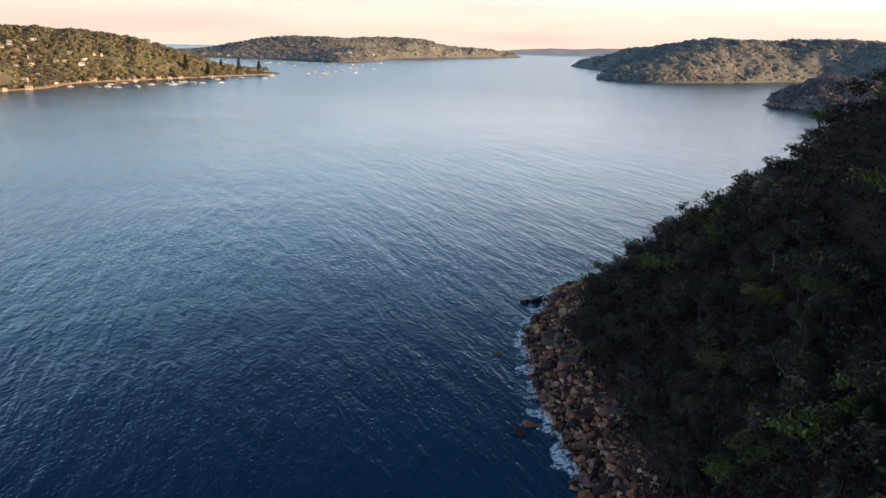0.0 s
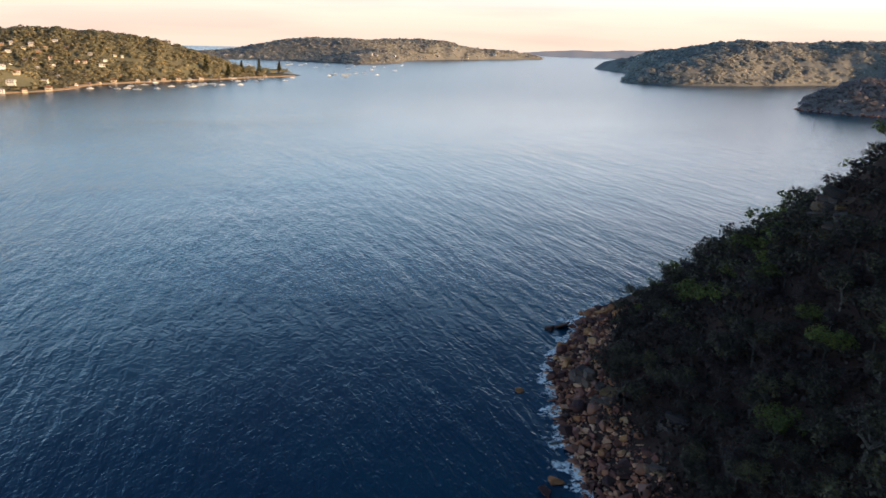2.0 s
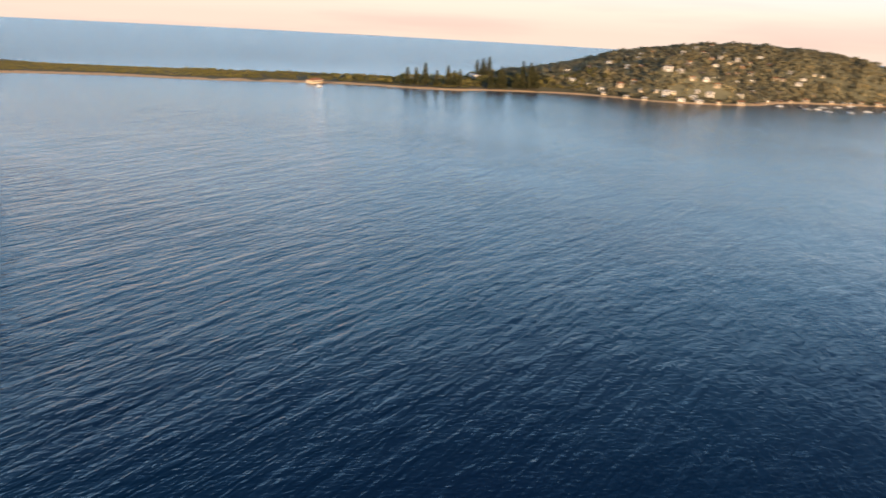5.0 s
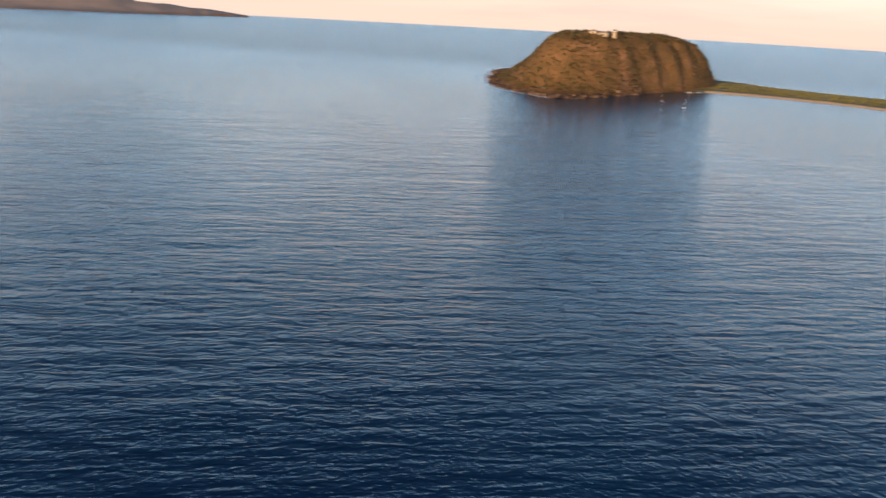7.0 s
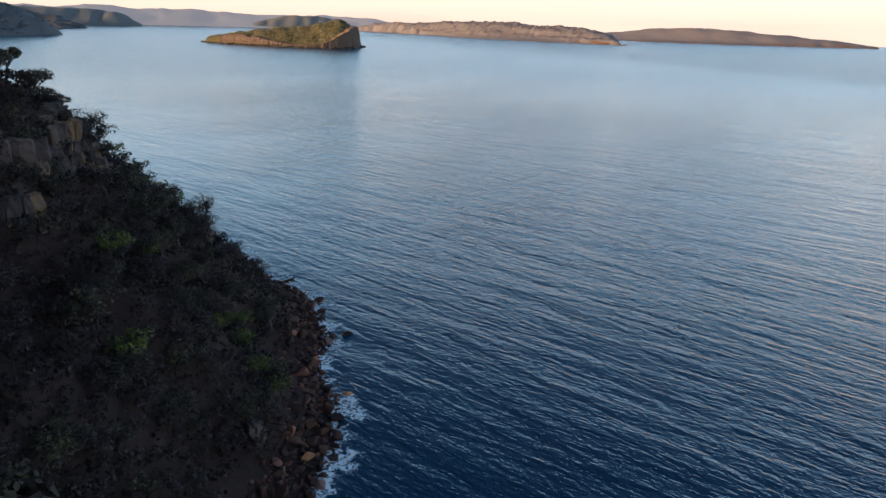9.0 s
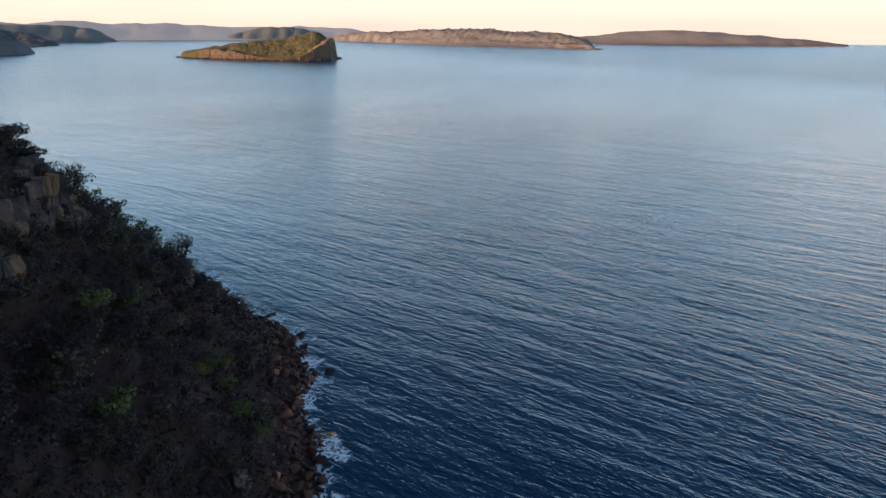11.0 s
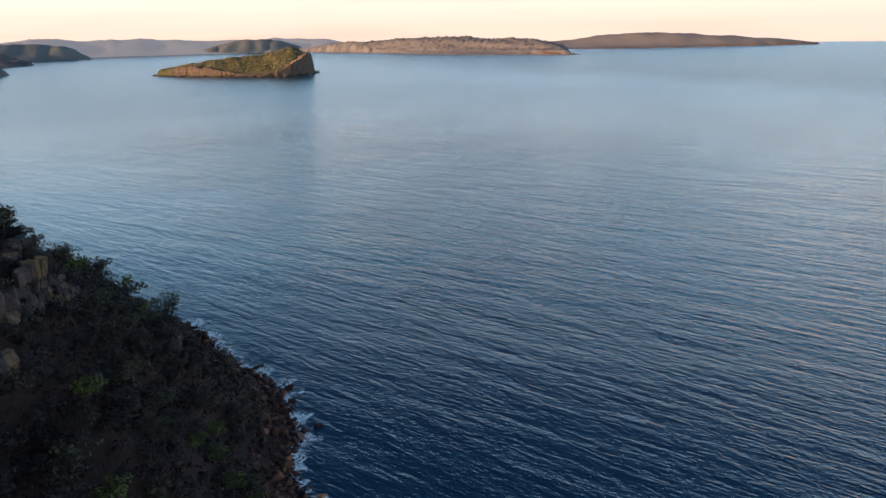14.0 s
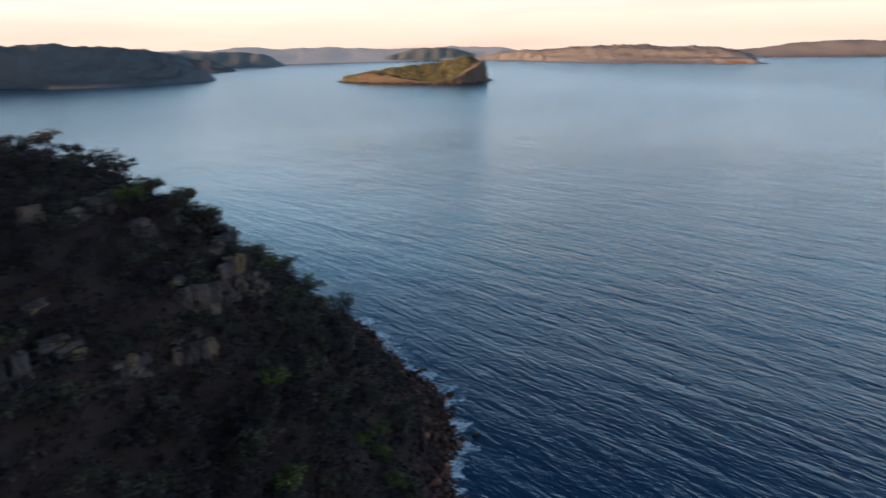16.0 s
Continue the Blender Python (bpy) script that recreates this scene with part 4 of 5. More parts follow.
for list_, leaf, label in ((wild_dark, LEAF_DARK, "dense dark gum woodland on the steep slope"), (wild_grey, LEAF_GREY, "grey-brown scrub among the gum trees"),
                           (wild_green, LEAF_GREEN, "scattered bright green gum crowns on the slope")):
    tagged(part("bush_crowns", joined(list_), leaf), label, "woodland", kind="stuff")
tagged(part("bush_trunks", joined(sticks), BARK), "thin pale trunks and branches of the bush", "woodland", kind="stuff")
for i in range(20):
    x, y, z, d = (north if i % 3 else south)[rt.randint(220)]
    copy_thing(DEAD[i % 3], pose(x + 2.2, y + 1.8, float(near_height(x + 2.2, y + 1.8)), rt.uniform(-12, 12), rt.uniform(-12, 12), rt.uniform(0, 360)))
# tall umbrella-crowned trees on the northern crest and a lone one lower down
for k, (x, y, h) in enumerate([(-27, -176, 9), (-20, -174, 9), (-13, -178, 9), (-22, -182, 8), (-32, -181, 8), (-8, -172, 9), (-30, -188, 9), (-74, -215, 20)]):
    t = thing("gum_tree", "tall bare-trunked gum with a flat dark green crown", "tree", "gum trees on the near slope")
    wood, leaves = gum_tree(820 + k, h, 4 + h * 0.36, 11, 60, 0.28)
    part("trunk", wood, BARK, t, "bare crooked trunk and limbs")
    part("crown", leaves, LEAF_DARK, t)
    t.location = (x, y, float(near_height(x, y)) - 0.3)
for t in SOURCES + DEAD:
    for c in list(t.children):
        bpy.data.objects.remove(c)
    bpy.data.objects.remove(t)
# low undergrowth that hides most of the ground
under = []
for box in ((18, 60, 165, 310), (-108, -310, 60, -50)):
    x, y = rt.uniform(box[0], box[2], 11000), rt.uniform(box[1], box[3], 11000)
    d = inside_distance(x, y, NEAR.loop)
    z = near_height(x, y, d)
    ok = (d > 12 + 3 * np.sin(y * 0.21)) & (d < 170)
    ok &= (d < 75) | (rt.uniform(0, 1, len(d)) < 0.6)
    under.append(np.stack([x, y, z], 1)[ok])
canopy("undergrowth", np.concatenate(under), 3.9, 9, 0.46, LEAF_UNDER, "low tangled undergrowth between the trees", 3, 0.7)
# the crest and the back of the headland, out of sight of most of the flight
back, d = NEAR.scatter(5200, 19, 8)
back = back[((d > 150) | (np.abs(back[:, 1] + 10) < 48)) & (d > 13)]
mid_slope, d = NEAR.scatter(1500, 20, 6, (-50, -62, 60, 38))
back = np.concatenate([back, mid_slope[d > 13]])
canopy("headland_woods", back, 8.0, 14, 1.4, LEAF_DARK, "closed gum woodland on the crest of the headland", 4)


# ---- where the houses, pines and boats stand ----
HOUSE_SPOTS = {
    "front": [(-836, 926), (-817, 924), (-819, 967), (-895, 1020), (-872, 1076), (-742, 955), (-790, 935), (-765, 938), (-751, 928), (-686, 971), (-672, 978), (-669, 990), (-708, 963), (-650, 984), (-648, 1012), (-651, 1043), (-664, 1026), (-684, 1021), (-637, 1053), (-640, 1042), (-650, 1023), (-697, 1007), (-632, 1004), (-616, 1030), (-601, 1066), (-688, 947), (-714, 937)],
    "back": [(-719, 1214), (-711, 1228), (-861, 1185), (-845, 1219), (-812, 1208), (-812, 1247), (-781, 1244), (-756, 1241), (-737, 1242), (-716, 1250), (-805, 1287), (-862, 1151)],
    "hill": [(-674, 1208), (-693, 1243), (-685, 1230), (-660, 1264), (-649, 1270), (-655, 1301), (-616, 1338), (-626, 1331), (-732, 1257), (-768, 1232), (-790, 1238), (-766, 1265), (-714, 1268), (-691, 1292), (-694, 1201), (-628, 1286)],
    "beachfront": [(-601, 1286), (-593, 1250), (-552, 1320), (-544, 1339), (-558, 1309), (-571, 1292), (-526, 1362), (-511, 1379), (-498, 1402), (-476, 1437), (-462, 1463), (-439, 1504), (-416, 1548), (-608, 1155), (-610, 1195), (-601, 1214), (-597, 1105)],
    "point": [(620, 1120), (642, 1108), (585, 1092), (553, 1090)],
}
PINE_SPOTS = [(-909, 666), (-903, 678), (-897, 690), (-889, 706), (-876, 730), (-872, 738), (-850, 781), (-845, 792), (-840, 800), (-838, 820), (-833, 830), (-828, 840), (-824, 852), (-929, 759), (-966, 850),
              (-960, 858), (-954, 866), (-875, 871), (-870, 884), (-880, 720), (-862, 812), (-905, 740), (-848, 868), (-500, 1440), (-470, 1480), (-455, 1520), (-430, 1560), (-400, 1610)]
BOAT_SPOTS = [(-535, 1138), (-527, 1156), (-505, 1140), (-536, 1240), (-484, 1165), (-521, 1249), (-484, 1223), (-467, 1248), (-450, 1227), (-453, 1272), (-456, 1303), (-418, 1244), (-421, 1290), (-393, 1306),
              (-396, 1410), (-351, 1458), (-573, 1130), (-553, 1155)]
more, _ = PENINSULA.scatter(900, 62, 9, (-905, 945, -610, 1330))
HOUSE_SPOTS["flank"] = []
for x, y, z in more:
    if z < 66 and all(math.hypot(x - a, y - b) > 19 for spots in HOUSE_SPOTS.values() for a, b in spots) and len(HOUSE_SPOTS["flank"]) < 58:
        HOUSE_SPOTS["flank"].append((x, y))
ALL_HOUSES = np.array([p for spots in HOUSE_SPOTS.values() for p in spots], float)


def clear_of_houses(spots, gap):
    """Leaves out what stands on a house or right before its windows."""
    keep = np.ones(len(spots), bool)
    for hx, hy in ALL_HOUSES:
        l = math.hypot(hx, hy)
        for step in (0, 6):
            keep &= np.hypot(spots[:, 0] - hx * (1 - step / l), spots[:, 1] - hy * (1 - step / l)) > gap
    return spots[keep]


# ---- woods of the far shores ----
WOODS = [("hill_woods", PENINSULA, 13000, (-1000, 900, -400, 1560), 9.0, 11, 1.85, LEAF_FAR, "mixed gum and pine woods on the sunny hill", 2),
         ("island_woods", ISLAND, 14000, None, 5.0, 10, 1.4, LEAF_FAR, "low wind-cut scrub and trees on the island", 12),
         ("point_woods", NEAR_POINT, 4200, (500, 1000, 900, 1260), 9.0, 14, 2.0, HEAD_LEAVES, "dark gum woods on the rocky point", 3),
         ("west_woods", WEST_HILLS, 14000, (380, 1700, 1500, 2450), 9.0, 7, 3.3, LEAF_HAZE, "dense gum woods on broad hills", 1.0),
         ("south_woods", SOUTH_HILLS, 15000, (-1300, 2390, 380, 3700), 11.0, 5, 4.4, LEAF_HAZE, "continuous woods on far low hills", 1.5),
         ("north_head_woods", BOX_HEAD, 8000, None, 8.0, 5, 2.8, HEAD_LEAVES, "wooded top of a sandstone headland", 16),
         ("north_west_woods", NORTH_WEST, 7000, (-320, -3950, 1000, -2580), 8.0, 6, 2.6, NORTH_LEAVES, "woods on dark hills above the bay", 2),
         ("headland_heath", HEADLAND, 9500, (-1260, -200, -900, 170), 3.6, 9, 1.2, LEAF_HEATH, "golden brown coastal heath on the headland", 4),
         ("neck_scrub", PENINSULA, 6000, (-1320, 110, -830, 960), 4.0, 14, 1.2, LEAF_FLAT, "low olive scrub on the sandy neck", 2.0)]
for k, (name, land, count, box, size, leaves, leaf, material, label, zmin) in enumerate(WOODS):
    spots, d = land.scatter(count, 500 + k, zmin, box)
    if name == "neck_scrub":
        spots = spots[(d > 17) & (spots[:, 2] < 12) & (spots[:, 1] > 430)]
    if name == "hill_woods":
        spots = spots[d > 11]
    if name in ("hill_woods", "point_woods"):
        spots = clear_of_houses(spots, 4.5)
    lie = None
    if name not in ("headland_heath", "neck_scrub"):
        x, y = spots[:, 0], spots[:, 1]
        lie = np.stack([land.height(x - 7, y) - land.height(x + 7, y), land.height(x, y - 7) - land.height(x, y + 7), np.full(len(x), 14.0)], 1)
        lie /= np.linalg.norm(lie, axis=1, keepdims=True)
    hazy = material in (LEAF_HAZE, NORTH_LEAVES, HEAD_LEAVES) and land is not NEAR_POINT
    canopy(name, spots, size, leaves, leaf, material, label, 600 + k, 0.5 if hazy else 0.75, 0.8 if hazy else 0.5, lie)


spots, d = PENINSULA.scatter(5200, 571, 1.6, (-1320, 110, -980, 470))
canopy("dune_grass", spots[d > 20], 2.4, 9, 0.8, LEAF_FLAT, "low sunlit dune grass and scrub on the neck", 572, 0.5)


# ---- beaches, surf and shore rocks ----
def loop_part(land, i, j, steps=6):
    return land.loop[i * steps:j * steps + 1]


def beach(name, land, i, j, width, label):
    line = loop_part(land, i, j)
    v, f, _ = ribbon(line, list(np.linspace(-3, width, 7)), lambda x, y, o: min(max(float(land.height(x, y)), 0) + 0.25, 1.6 + 0.05 * o) if o > 0 else -0.3 + 0.02 * o, inner_of(land))
    tagged(part(name, (v, f), SAND), label, "beach", kind="structure")


def inner_of(land):
    """+1 if the land lies to the left of its shore line as it runs, -1 if to the right."""
    p = land.loop
    q = np.roll(p, -1, 0)
    return 1 if np.sum(p[:, 0] * q[:, 1] - q[:, 0] * p[:, 1]) > 0 else -1


beach("beach", PENINSULA, 0, 5, 13, "narrow golden sand beach below houses")
beach("beach", PENINSULA, 5, 10, 7, "thin strip of pale sand below the hill")
beach("beach", PENINSULA, 10, 15, 19, "long pale sand beach along the neck")
beach("beach", PENINSULA, 19, 24, 26, "wide ocean beach behind the dunes")
foam_strip("surf", loop_part(HEADLAND, 4, 9), 20, inner_of(HEADLAND), "white surf round the rocky foot of the headland", 4)
foam_strip("surf", loop_part(PENINSULA, 18, 24), 34, inner_of(PENINSULA), "lines of surf on the ocean beach", 4)
foam_strip("surf", loop_part(ISLAND, 1, 7), 9, inner_of(ISLAND), "thin white water at the foot of the island", 3)
foam_strip("surf", loop_part(BOX_HEAD, 0, 6), 14, inner_of(BOX_HEAD), "thin white water below far cliffs", 5)
foam_strip("surf", loop_part(FAR_POINT, 0, 5), 18, inner_of(FAR_POINT), "thin white water below a far headland", 5)


def rubble(name, land, i, j, count, size, depth, material, label, seed):
    """Blocks strewn along a stretch of shore, one mesh."""
    r = np.random.RandomState(seed)
    line = loop_part(land, i, j)
    out = []
    for _ in range(count):
        k = r.randint(1, len(line) - 1)
        t = line[k + 1] - line[k - 1]
        t = t / np.linalg.norm(t)
        n = np.array((-t[1], t[0])) * inner_of(land)
        x, y = line[k] + t * r.uniform(-12, 12) + n * r.uniform(-3, depth)
        s = size * r.lognormal(-0.1, 0.4)
        v, f = small[r.randint(8)]
        a = r.uniform(0, 6.28)
        c, sn = math.cos(a), math.sin(a)
        w = v * s @ np.array(((c, sn, 0), (-sn, c, 0), (0, 0, 0.8))) + np.array((x, y, max(float(land.height(x, y)), 0) + 0.2 * s))
        out.append((w.tolist(), f))
    tagged(part(name, joined(out), material), label, "rocks", kind="stuff")


rubble("foot_rocks", HEADLAND, 1, 8, 420, 2.6, 12, FAR_CLIFF_LOOSE, "tumbled pale and brown rocks at the foot of the headland", 31)
rubble("island_rocks", ISLAND, 0, 8, 320, 2.8, 7, FAR_CLIFF_LOOSE, "broken rock ledges round the island", 32)
rubble("point_rocks", NEAR_POINT, 0, 4, 200, 1.8, 5, STONES, "dark rocks along the shore of the point", 33)


def cliff(name, points, inner, foot, land, back, share, rough, material, label, seed, column=7.0):
    """A jointed rock face along a line: columns and beds that step in and out."""
    r = np.random.RandomState(seed)
    p = np.array(points, float)
    seg = np.r_[0, np.cumsum(np.linalg.norm(np.diff(p, axis=0), axis=1))]
    n = max(4, int(seg[-1] / column))
    s = np.linspace(0, seg[-1], n * 2)
    q = np.stack([np.interp(s, seg, p[:, 0]), np.interp(s, seg, p[:, 1])], 1)
    t = np.gradient(q, axis=0)
    t /= np.linalg.norm(t, axis=1, keepdims=True)
    nor = np.stack([-t[:, 1], t[:, 0]], 1) * inner
    crown = q + nor * back
    tops = land.height(crown[:, 0], crown[:, 1]) * share
    tops = np.maximum(np.convolve(np.pad(tops, 3, "edge"), np.ones(7) / 7, "valid") * (1 + 0.03 * r.normal(0, 1, len(s))), foot + 3)
    beds = [0, 0.10, 0.12, 0.27, 0.29, 0.41, 0.44, 0.60, 0.62, 0.78, 0.80, 0.92, 1.0]
    joint = np.repeat(r.uniform(-1, 1, n), 2) * rough
    ledge = r.uniform(-0.6, 0.6, len(beds)) * rough
    verts = []
    for k in range(len(s)):
        for j, b in enumerate(beds):
            o = joint[k] * (1 - 0.6 * b) + ledge[j] + 0.3 * rough * r.normal() + b * rough * 2.2
            x, y = q[k] + nor[k] * o
            verts.append((x, y, foot + (tops[k] - foot) * b))
        x, y = q[k] + nor[k] * (back + 4)
        verts.append((x, y, tops[k] * 0.98))
    w = len(beds) + 1
    faces = [(k * w + j, k * w + j + 1, (k + 1) * w + j + 1, (k + 1) * w + j) for k in range(len(s) - 1) for j in range(w - 1)]
    return tagged(part(name, (verts, faces), material), label, "cliff", kind="structure")


def inset(line, inner, o):
    t = np.gradient(line, axis=0)
    t /= np.linalg.norm(t, axis=1, keepdims=True)
    return line + np.stack([-t[:, 1], t[:, 0]], 1) * inner * o


cliff("island_cliff", inset(loop_part(ISLAND, 1, 6), inner_of(ISLAND), 7), inner_of(ISLAND), 1, ISLAND, 26, 0.98, 2.4, ISLAND_CLIFF, "jointed honey-coloured sandstone cliff round the island", 3, 5.0)
cliff("head_cliff", inset(loop_part(BOX_HEAD, 0, 5), inner_of(BOX_HEAD), 14), inner_of(BOX_HEAD), 1, BOX_HEAD, 16, 0.9, 3.5, FAR_CLIFF, "red sandstone sea cliff glowing in low sun", 7, 16)
cliff("far_cliff", inset(loop_part(FAR_POINT, 0, 4), inner_of(FAR_POINT), 14), inner_of(FAR_POINT), 1, FAR_POINT, 16, 0.9, 3.5, FAR_CLIFF, "low pale sea cliff on a far headland", 9, 20)


# ---- houses ----
def box_mesh(x0, y0, z0, x1, y1, z1):
    v = [(x, y, z) for z in (z0, z1) for x, y in ((x0, y0), (x1, y0), (x1, y1), (x0, y1))]
    return v, [(3, 2, 1, 0), (4, 5, 6, 7), (0, 1, 5, 4), (1, 2, 6, 5), (2, 3, 7, 6), (3, 0, 4, 7)]


def hip_roof(w, d, z, rise, over, ridge):
    a, b = w / 2 + over, d / 2 + over
    v = [(-a, -b, z), (a, -b, z), (a, b, z), (-a, b, z), (-ridge, 0, z + rise), (ridge, 0, z + rise)]
    lower = [(x, y, zz - 0.25) for x, y, zz in v[:4]]
    return v + lower, [(0, 1, 5, 4), (1, 2, 5), (2, 3, 4, 5), (3, 0, 4), (6, 7, 1, 0), (7, 8, 2, 1), (8, 9, 3, 2), (9, 6, 0, 3), (9, 8, 7, 6)]


WALLS = [plain_material("white_render", (0.74, 0.72, 0.68), 0.8), plain_material("cream_weatherboard", (0.62, 0.52, 0.38), 0.8), plain_material("brown_timber", (0.22, 0.14, 0.085), 0.8),
         plain_material("grey_render", (0.40, 0.39, 0.37), 0.8)]
ROOFS = [plain_material("pale_metal_roof", (0.56, 0.55, 0.53), 0.5), plain_material("grey_tile_roof", (0.20, 0.19, 0.19), 0.8), plain_material("terracotta_roof", (0.34, 0.15, 0.08), 0.8)]
PANE = Nodes("window_glass").finish((0.03, 0.04, 0.05), 0.08, spec=0.6)
RAIL = plain_material("painted_timber", (0.70, 0.68, 0.64), 0.6)


def house(k, w, d, h, wall, roof, label, deck=True):
    t = thing("house", label, "house", "houses on the hill")
    part("wall", box_mesh(-w / 2, -d / 2, -4, w / 2, d / 2, h), WALLS[wall], t)
    part("roof", hip_roof(w, d, h, 1.9, 0.7, w * 0.28), ROOFS[roof], t)
    floors = 2 if h > 4.5 else 1
    for f in range(floors):
        for i in range(3):
            x = (i - 1) * w * 0.3
            z = 0.9 + f * 2.8
            win = part("window", box_mesh(x - 1.0, -d / 2 - 0.10, z, x + 1.0, -d / 2 + 0.02, z + 1.5), PANE, t)
            part("frame", box_mesh(x - 1.14, -d / 2 - 0.05, z - 0.14, x + 1.14, -d / 2 - 0.003, z + 1.64), RAIL, win)
    for s in (-1, 1):
        part("window", box_mesh(s * w / 2 - 0.06, -1.2, 1.0, s * w / 2 + 0.06, 1.2, 2.4), PANE, t)
    if deck:
        z = 2.75 if floors == 2 else 0.0
        b = part("balcony", box_mesh(-w / 2, -d / 2 - 2.4, z - 0.2, w / 2, -d / 2 - 0.003, z), RAIL, t)
        part("railing", joined([box_mesh(-w / 2, -d / 2 - 2.4, z + 0.9, w / 2, -d / 2 - 2.32, z + 1.0)] + [box_mesh(-w / 2 + i * w / 8 - 0.04, -d / 2 - 2.38, z, -w / 2 + i * w / 8 + 0.04, -d / 2 - 2.32, z + 0.9) for i in range(9)]), RAIL, b)
        for s in (-1, 1):
            part("post", box_mesh(s * (w / 2 - 0.3) - 0.1, -d / 2 - 2.3, -4, s * (w / 2 - 0.3) + 0.1, -d / 2 - 2.1, z - 0.2), RAIL, b)
    return t


HOUSES = [house(0, 13, 9, 5.6, 0, 0, "white two-storey house with a pale metal roof among trees"), house(1, 11, 8, 5.4, 1, 2, "cream two-storey house with a terracotta roof among trees"),
          house(2, 12, 9, 3.2, 2, 1, "brown timber house with a grey tiled roof among trees", False), house(3, 15, 9, 5.8, 0, 1, "wide white house with dark roof and long balcony"),
          house(4, 12, 10, 5.5, 3, 0, "grey rendered house with a pale metal roof"), house(5, 9, 7, 3.1, 1, 0, "small cream beach house with a pale roof", False)]
rh = np.random.RandomState(77)
for group, spots in HOUSE_SPOTS.items():
    for x, y in spots:
        z = float(PENINSULA.height(x, y)) if group != "point" else float(NEAR_POINT.height(x, y))
        low = group == "beachfront"
        k = (0, 3, 4, 1, 5, 0)[rh.randint(6)] if low or group == "front" else (2, 4, 2, 1, 5, 3)[rh.randint(6)]
        turn = math.degrees(math.atan2(-y, -x)) + 90 + rh.uniform(-28, 28)
        if group == "beachfront":
            k = (5, 2, 5, 1)[rh.randint(4)]
        s = rh.uniform(0.6, 0.9) * (0.85 if group in ("back", "hill", "point", "flank", "beachfront") else 1)
        ob = copy_thing(HOUSES[k], pose(x, y, z + (0.3 if low else 0.7), 0, 0, turn))
        ob.scale = (s, s, s)
# houses strung out along the far shores
for x0, y0, x1, y1, n, land in ((-365, 2440, -205, 2680, 9, SOUTH_HILLS), (-190, 2920, 330, 3640, 22, SOUTH_HILLS), (-900, 2500, -460, 2460, 8, SOUTH_HILLS), (-760, -4590, -1150, -4500, 14, NORTH_FLATS)):
    for i in range(n):
        f = (i + rh.uniform(0.2, 0.8)) / n
        x, y = x0 + (x1 - x0) * f, y0 + (y1 - y0) * f
        inward = Vector((x, y)).normalized() * rh.uniform(25, 110)
        x, y = x + inward.x, y + inward.y
        z = float(land.height(x, y))
        if z > 0.8:
            ob = copy_thing(HOUSES[(0, 3, 5, 0, 4)[rh.randint(5)]], pose(x, y, z + 0.6, 0, 0, math.degrees(math.atan2(-y, -x)) + 90 + rh.uniform(-25, 25)))
            ob["label"] = "small pale house on the shore across the bay"
            ob["group"] = "houses across the bay"
ob = copy_thing(HOUSES[3], pose(-1667, -4400, float(NORTH_FLATS.height(-1667, -4400)) + 1, 0, 0, 200))
ob.scale = (2.0, 2.0, 2.0)
ob["label"] = "large white house on the wooded far shore"
for t in HOUSES:
    for c in t.children_recursive:
        bpy.data.objects.remove(c)
    bpy.data.objects.remove(t)


# ---- pines of the neck ----
def pine(seed, h, w):
    r = np.random.RandomState(seed)
    wood = [tube([(0, 0, -1), (0, 0, h * 0.5), (0, 0, h)], [0.55, 0.35, 0.05], 6)]
    centres, radii = [], []
    levels = 15
    for k in range(levels):
        f = k / (levels - 1)
        z = h * (0.12 + 0.84 * f)
        reach = w * 0.5 * (1 - f) ** 0.8 + 0.5
        for i in range(6):
            a = i * math.pi / 3 + k * 0.7 + r.uniform(-0.2, 0.2)
            e = (reach * math.cos(a), reach * math.sin(a), z + reach * 0.12)
            wood.append(tube([(0, 0, z), e], [0.12, 0.03], 3))
            for q in (0.55, 0.95):
                centres.append(np.array((e[0] * q, e[1] * q, z + reach * 0.1 * q)))
                radii.append(0.6 + reach * 0.24)
    return joined(wood), sprays(centres, radii, 7, 0.85, r, 0.5)


PINES = []
for k in range(3):
    wood, leaves = pine(200 + k, 26 + 2 * k, 9.5)
    t = thing("norfolk_pine", "tall dark norfolk pine with tiered branches on the sandy neck", "tree", "pines on the neck")
    part("trunk", wood, BARK, t)
    part("crown", leaves, LEAF_PINE, t)
    PINES.append(t)
rp = np.random.RandomState(3)
for i, (x, y) in enumerate(PINE_SPOTS):
    s = rp.uniform(0.9, 1.2)
    ob = copy_thing(PINES[i % 3], pose(x, y, float(PENINSULA.height(x, y)), 0, 0, rp.uniform(0, 360)))
    ob.scale = (s, s, s)
for t in PINES:
    for c in list(t.children):
        bpy.data.objects.remove(c)
    bpy.data.objects.remove(t)
# broad trees between the pines and along the spit
spots, d = PENINSULA.scatter(900, 901, 2.2, (-1010, 520, -760, 960))
spots = spots[(d > 22) & (d < 75)]
canopy("neck_trees", spots, 8.5, 30, 1.4, LEAF_FLAT, "rounded olive trees along the shore of the neck", 902, 1.1)
spots, d = PENINSULA.scatter(1500, 903, 2.0, (-620, 1180, -360, 1700))
spots = spots[(d > 19) & (spots[:, 2] < 14)]
spots = clear_of_houses(spots, 6)
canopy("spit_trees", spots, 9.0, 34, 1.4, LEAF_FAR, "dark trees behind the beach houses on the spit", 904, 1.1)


# ---- boats ----
HULL = plain_material("white_gelcoat", (0.80, 0.80, 0.78), 0.3, 0.04)
DARK_HULL = plain_material("navy_hull", (0.03, 0.04, 0.07), 0.35, 0.05)
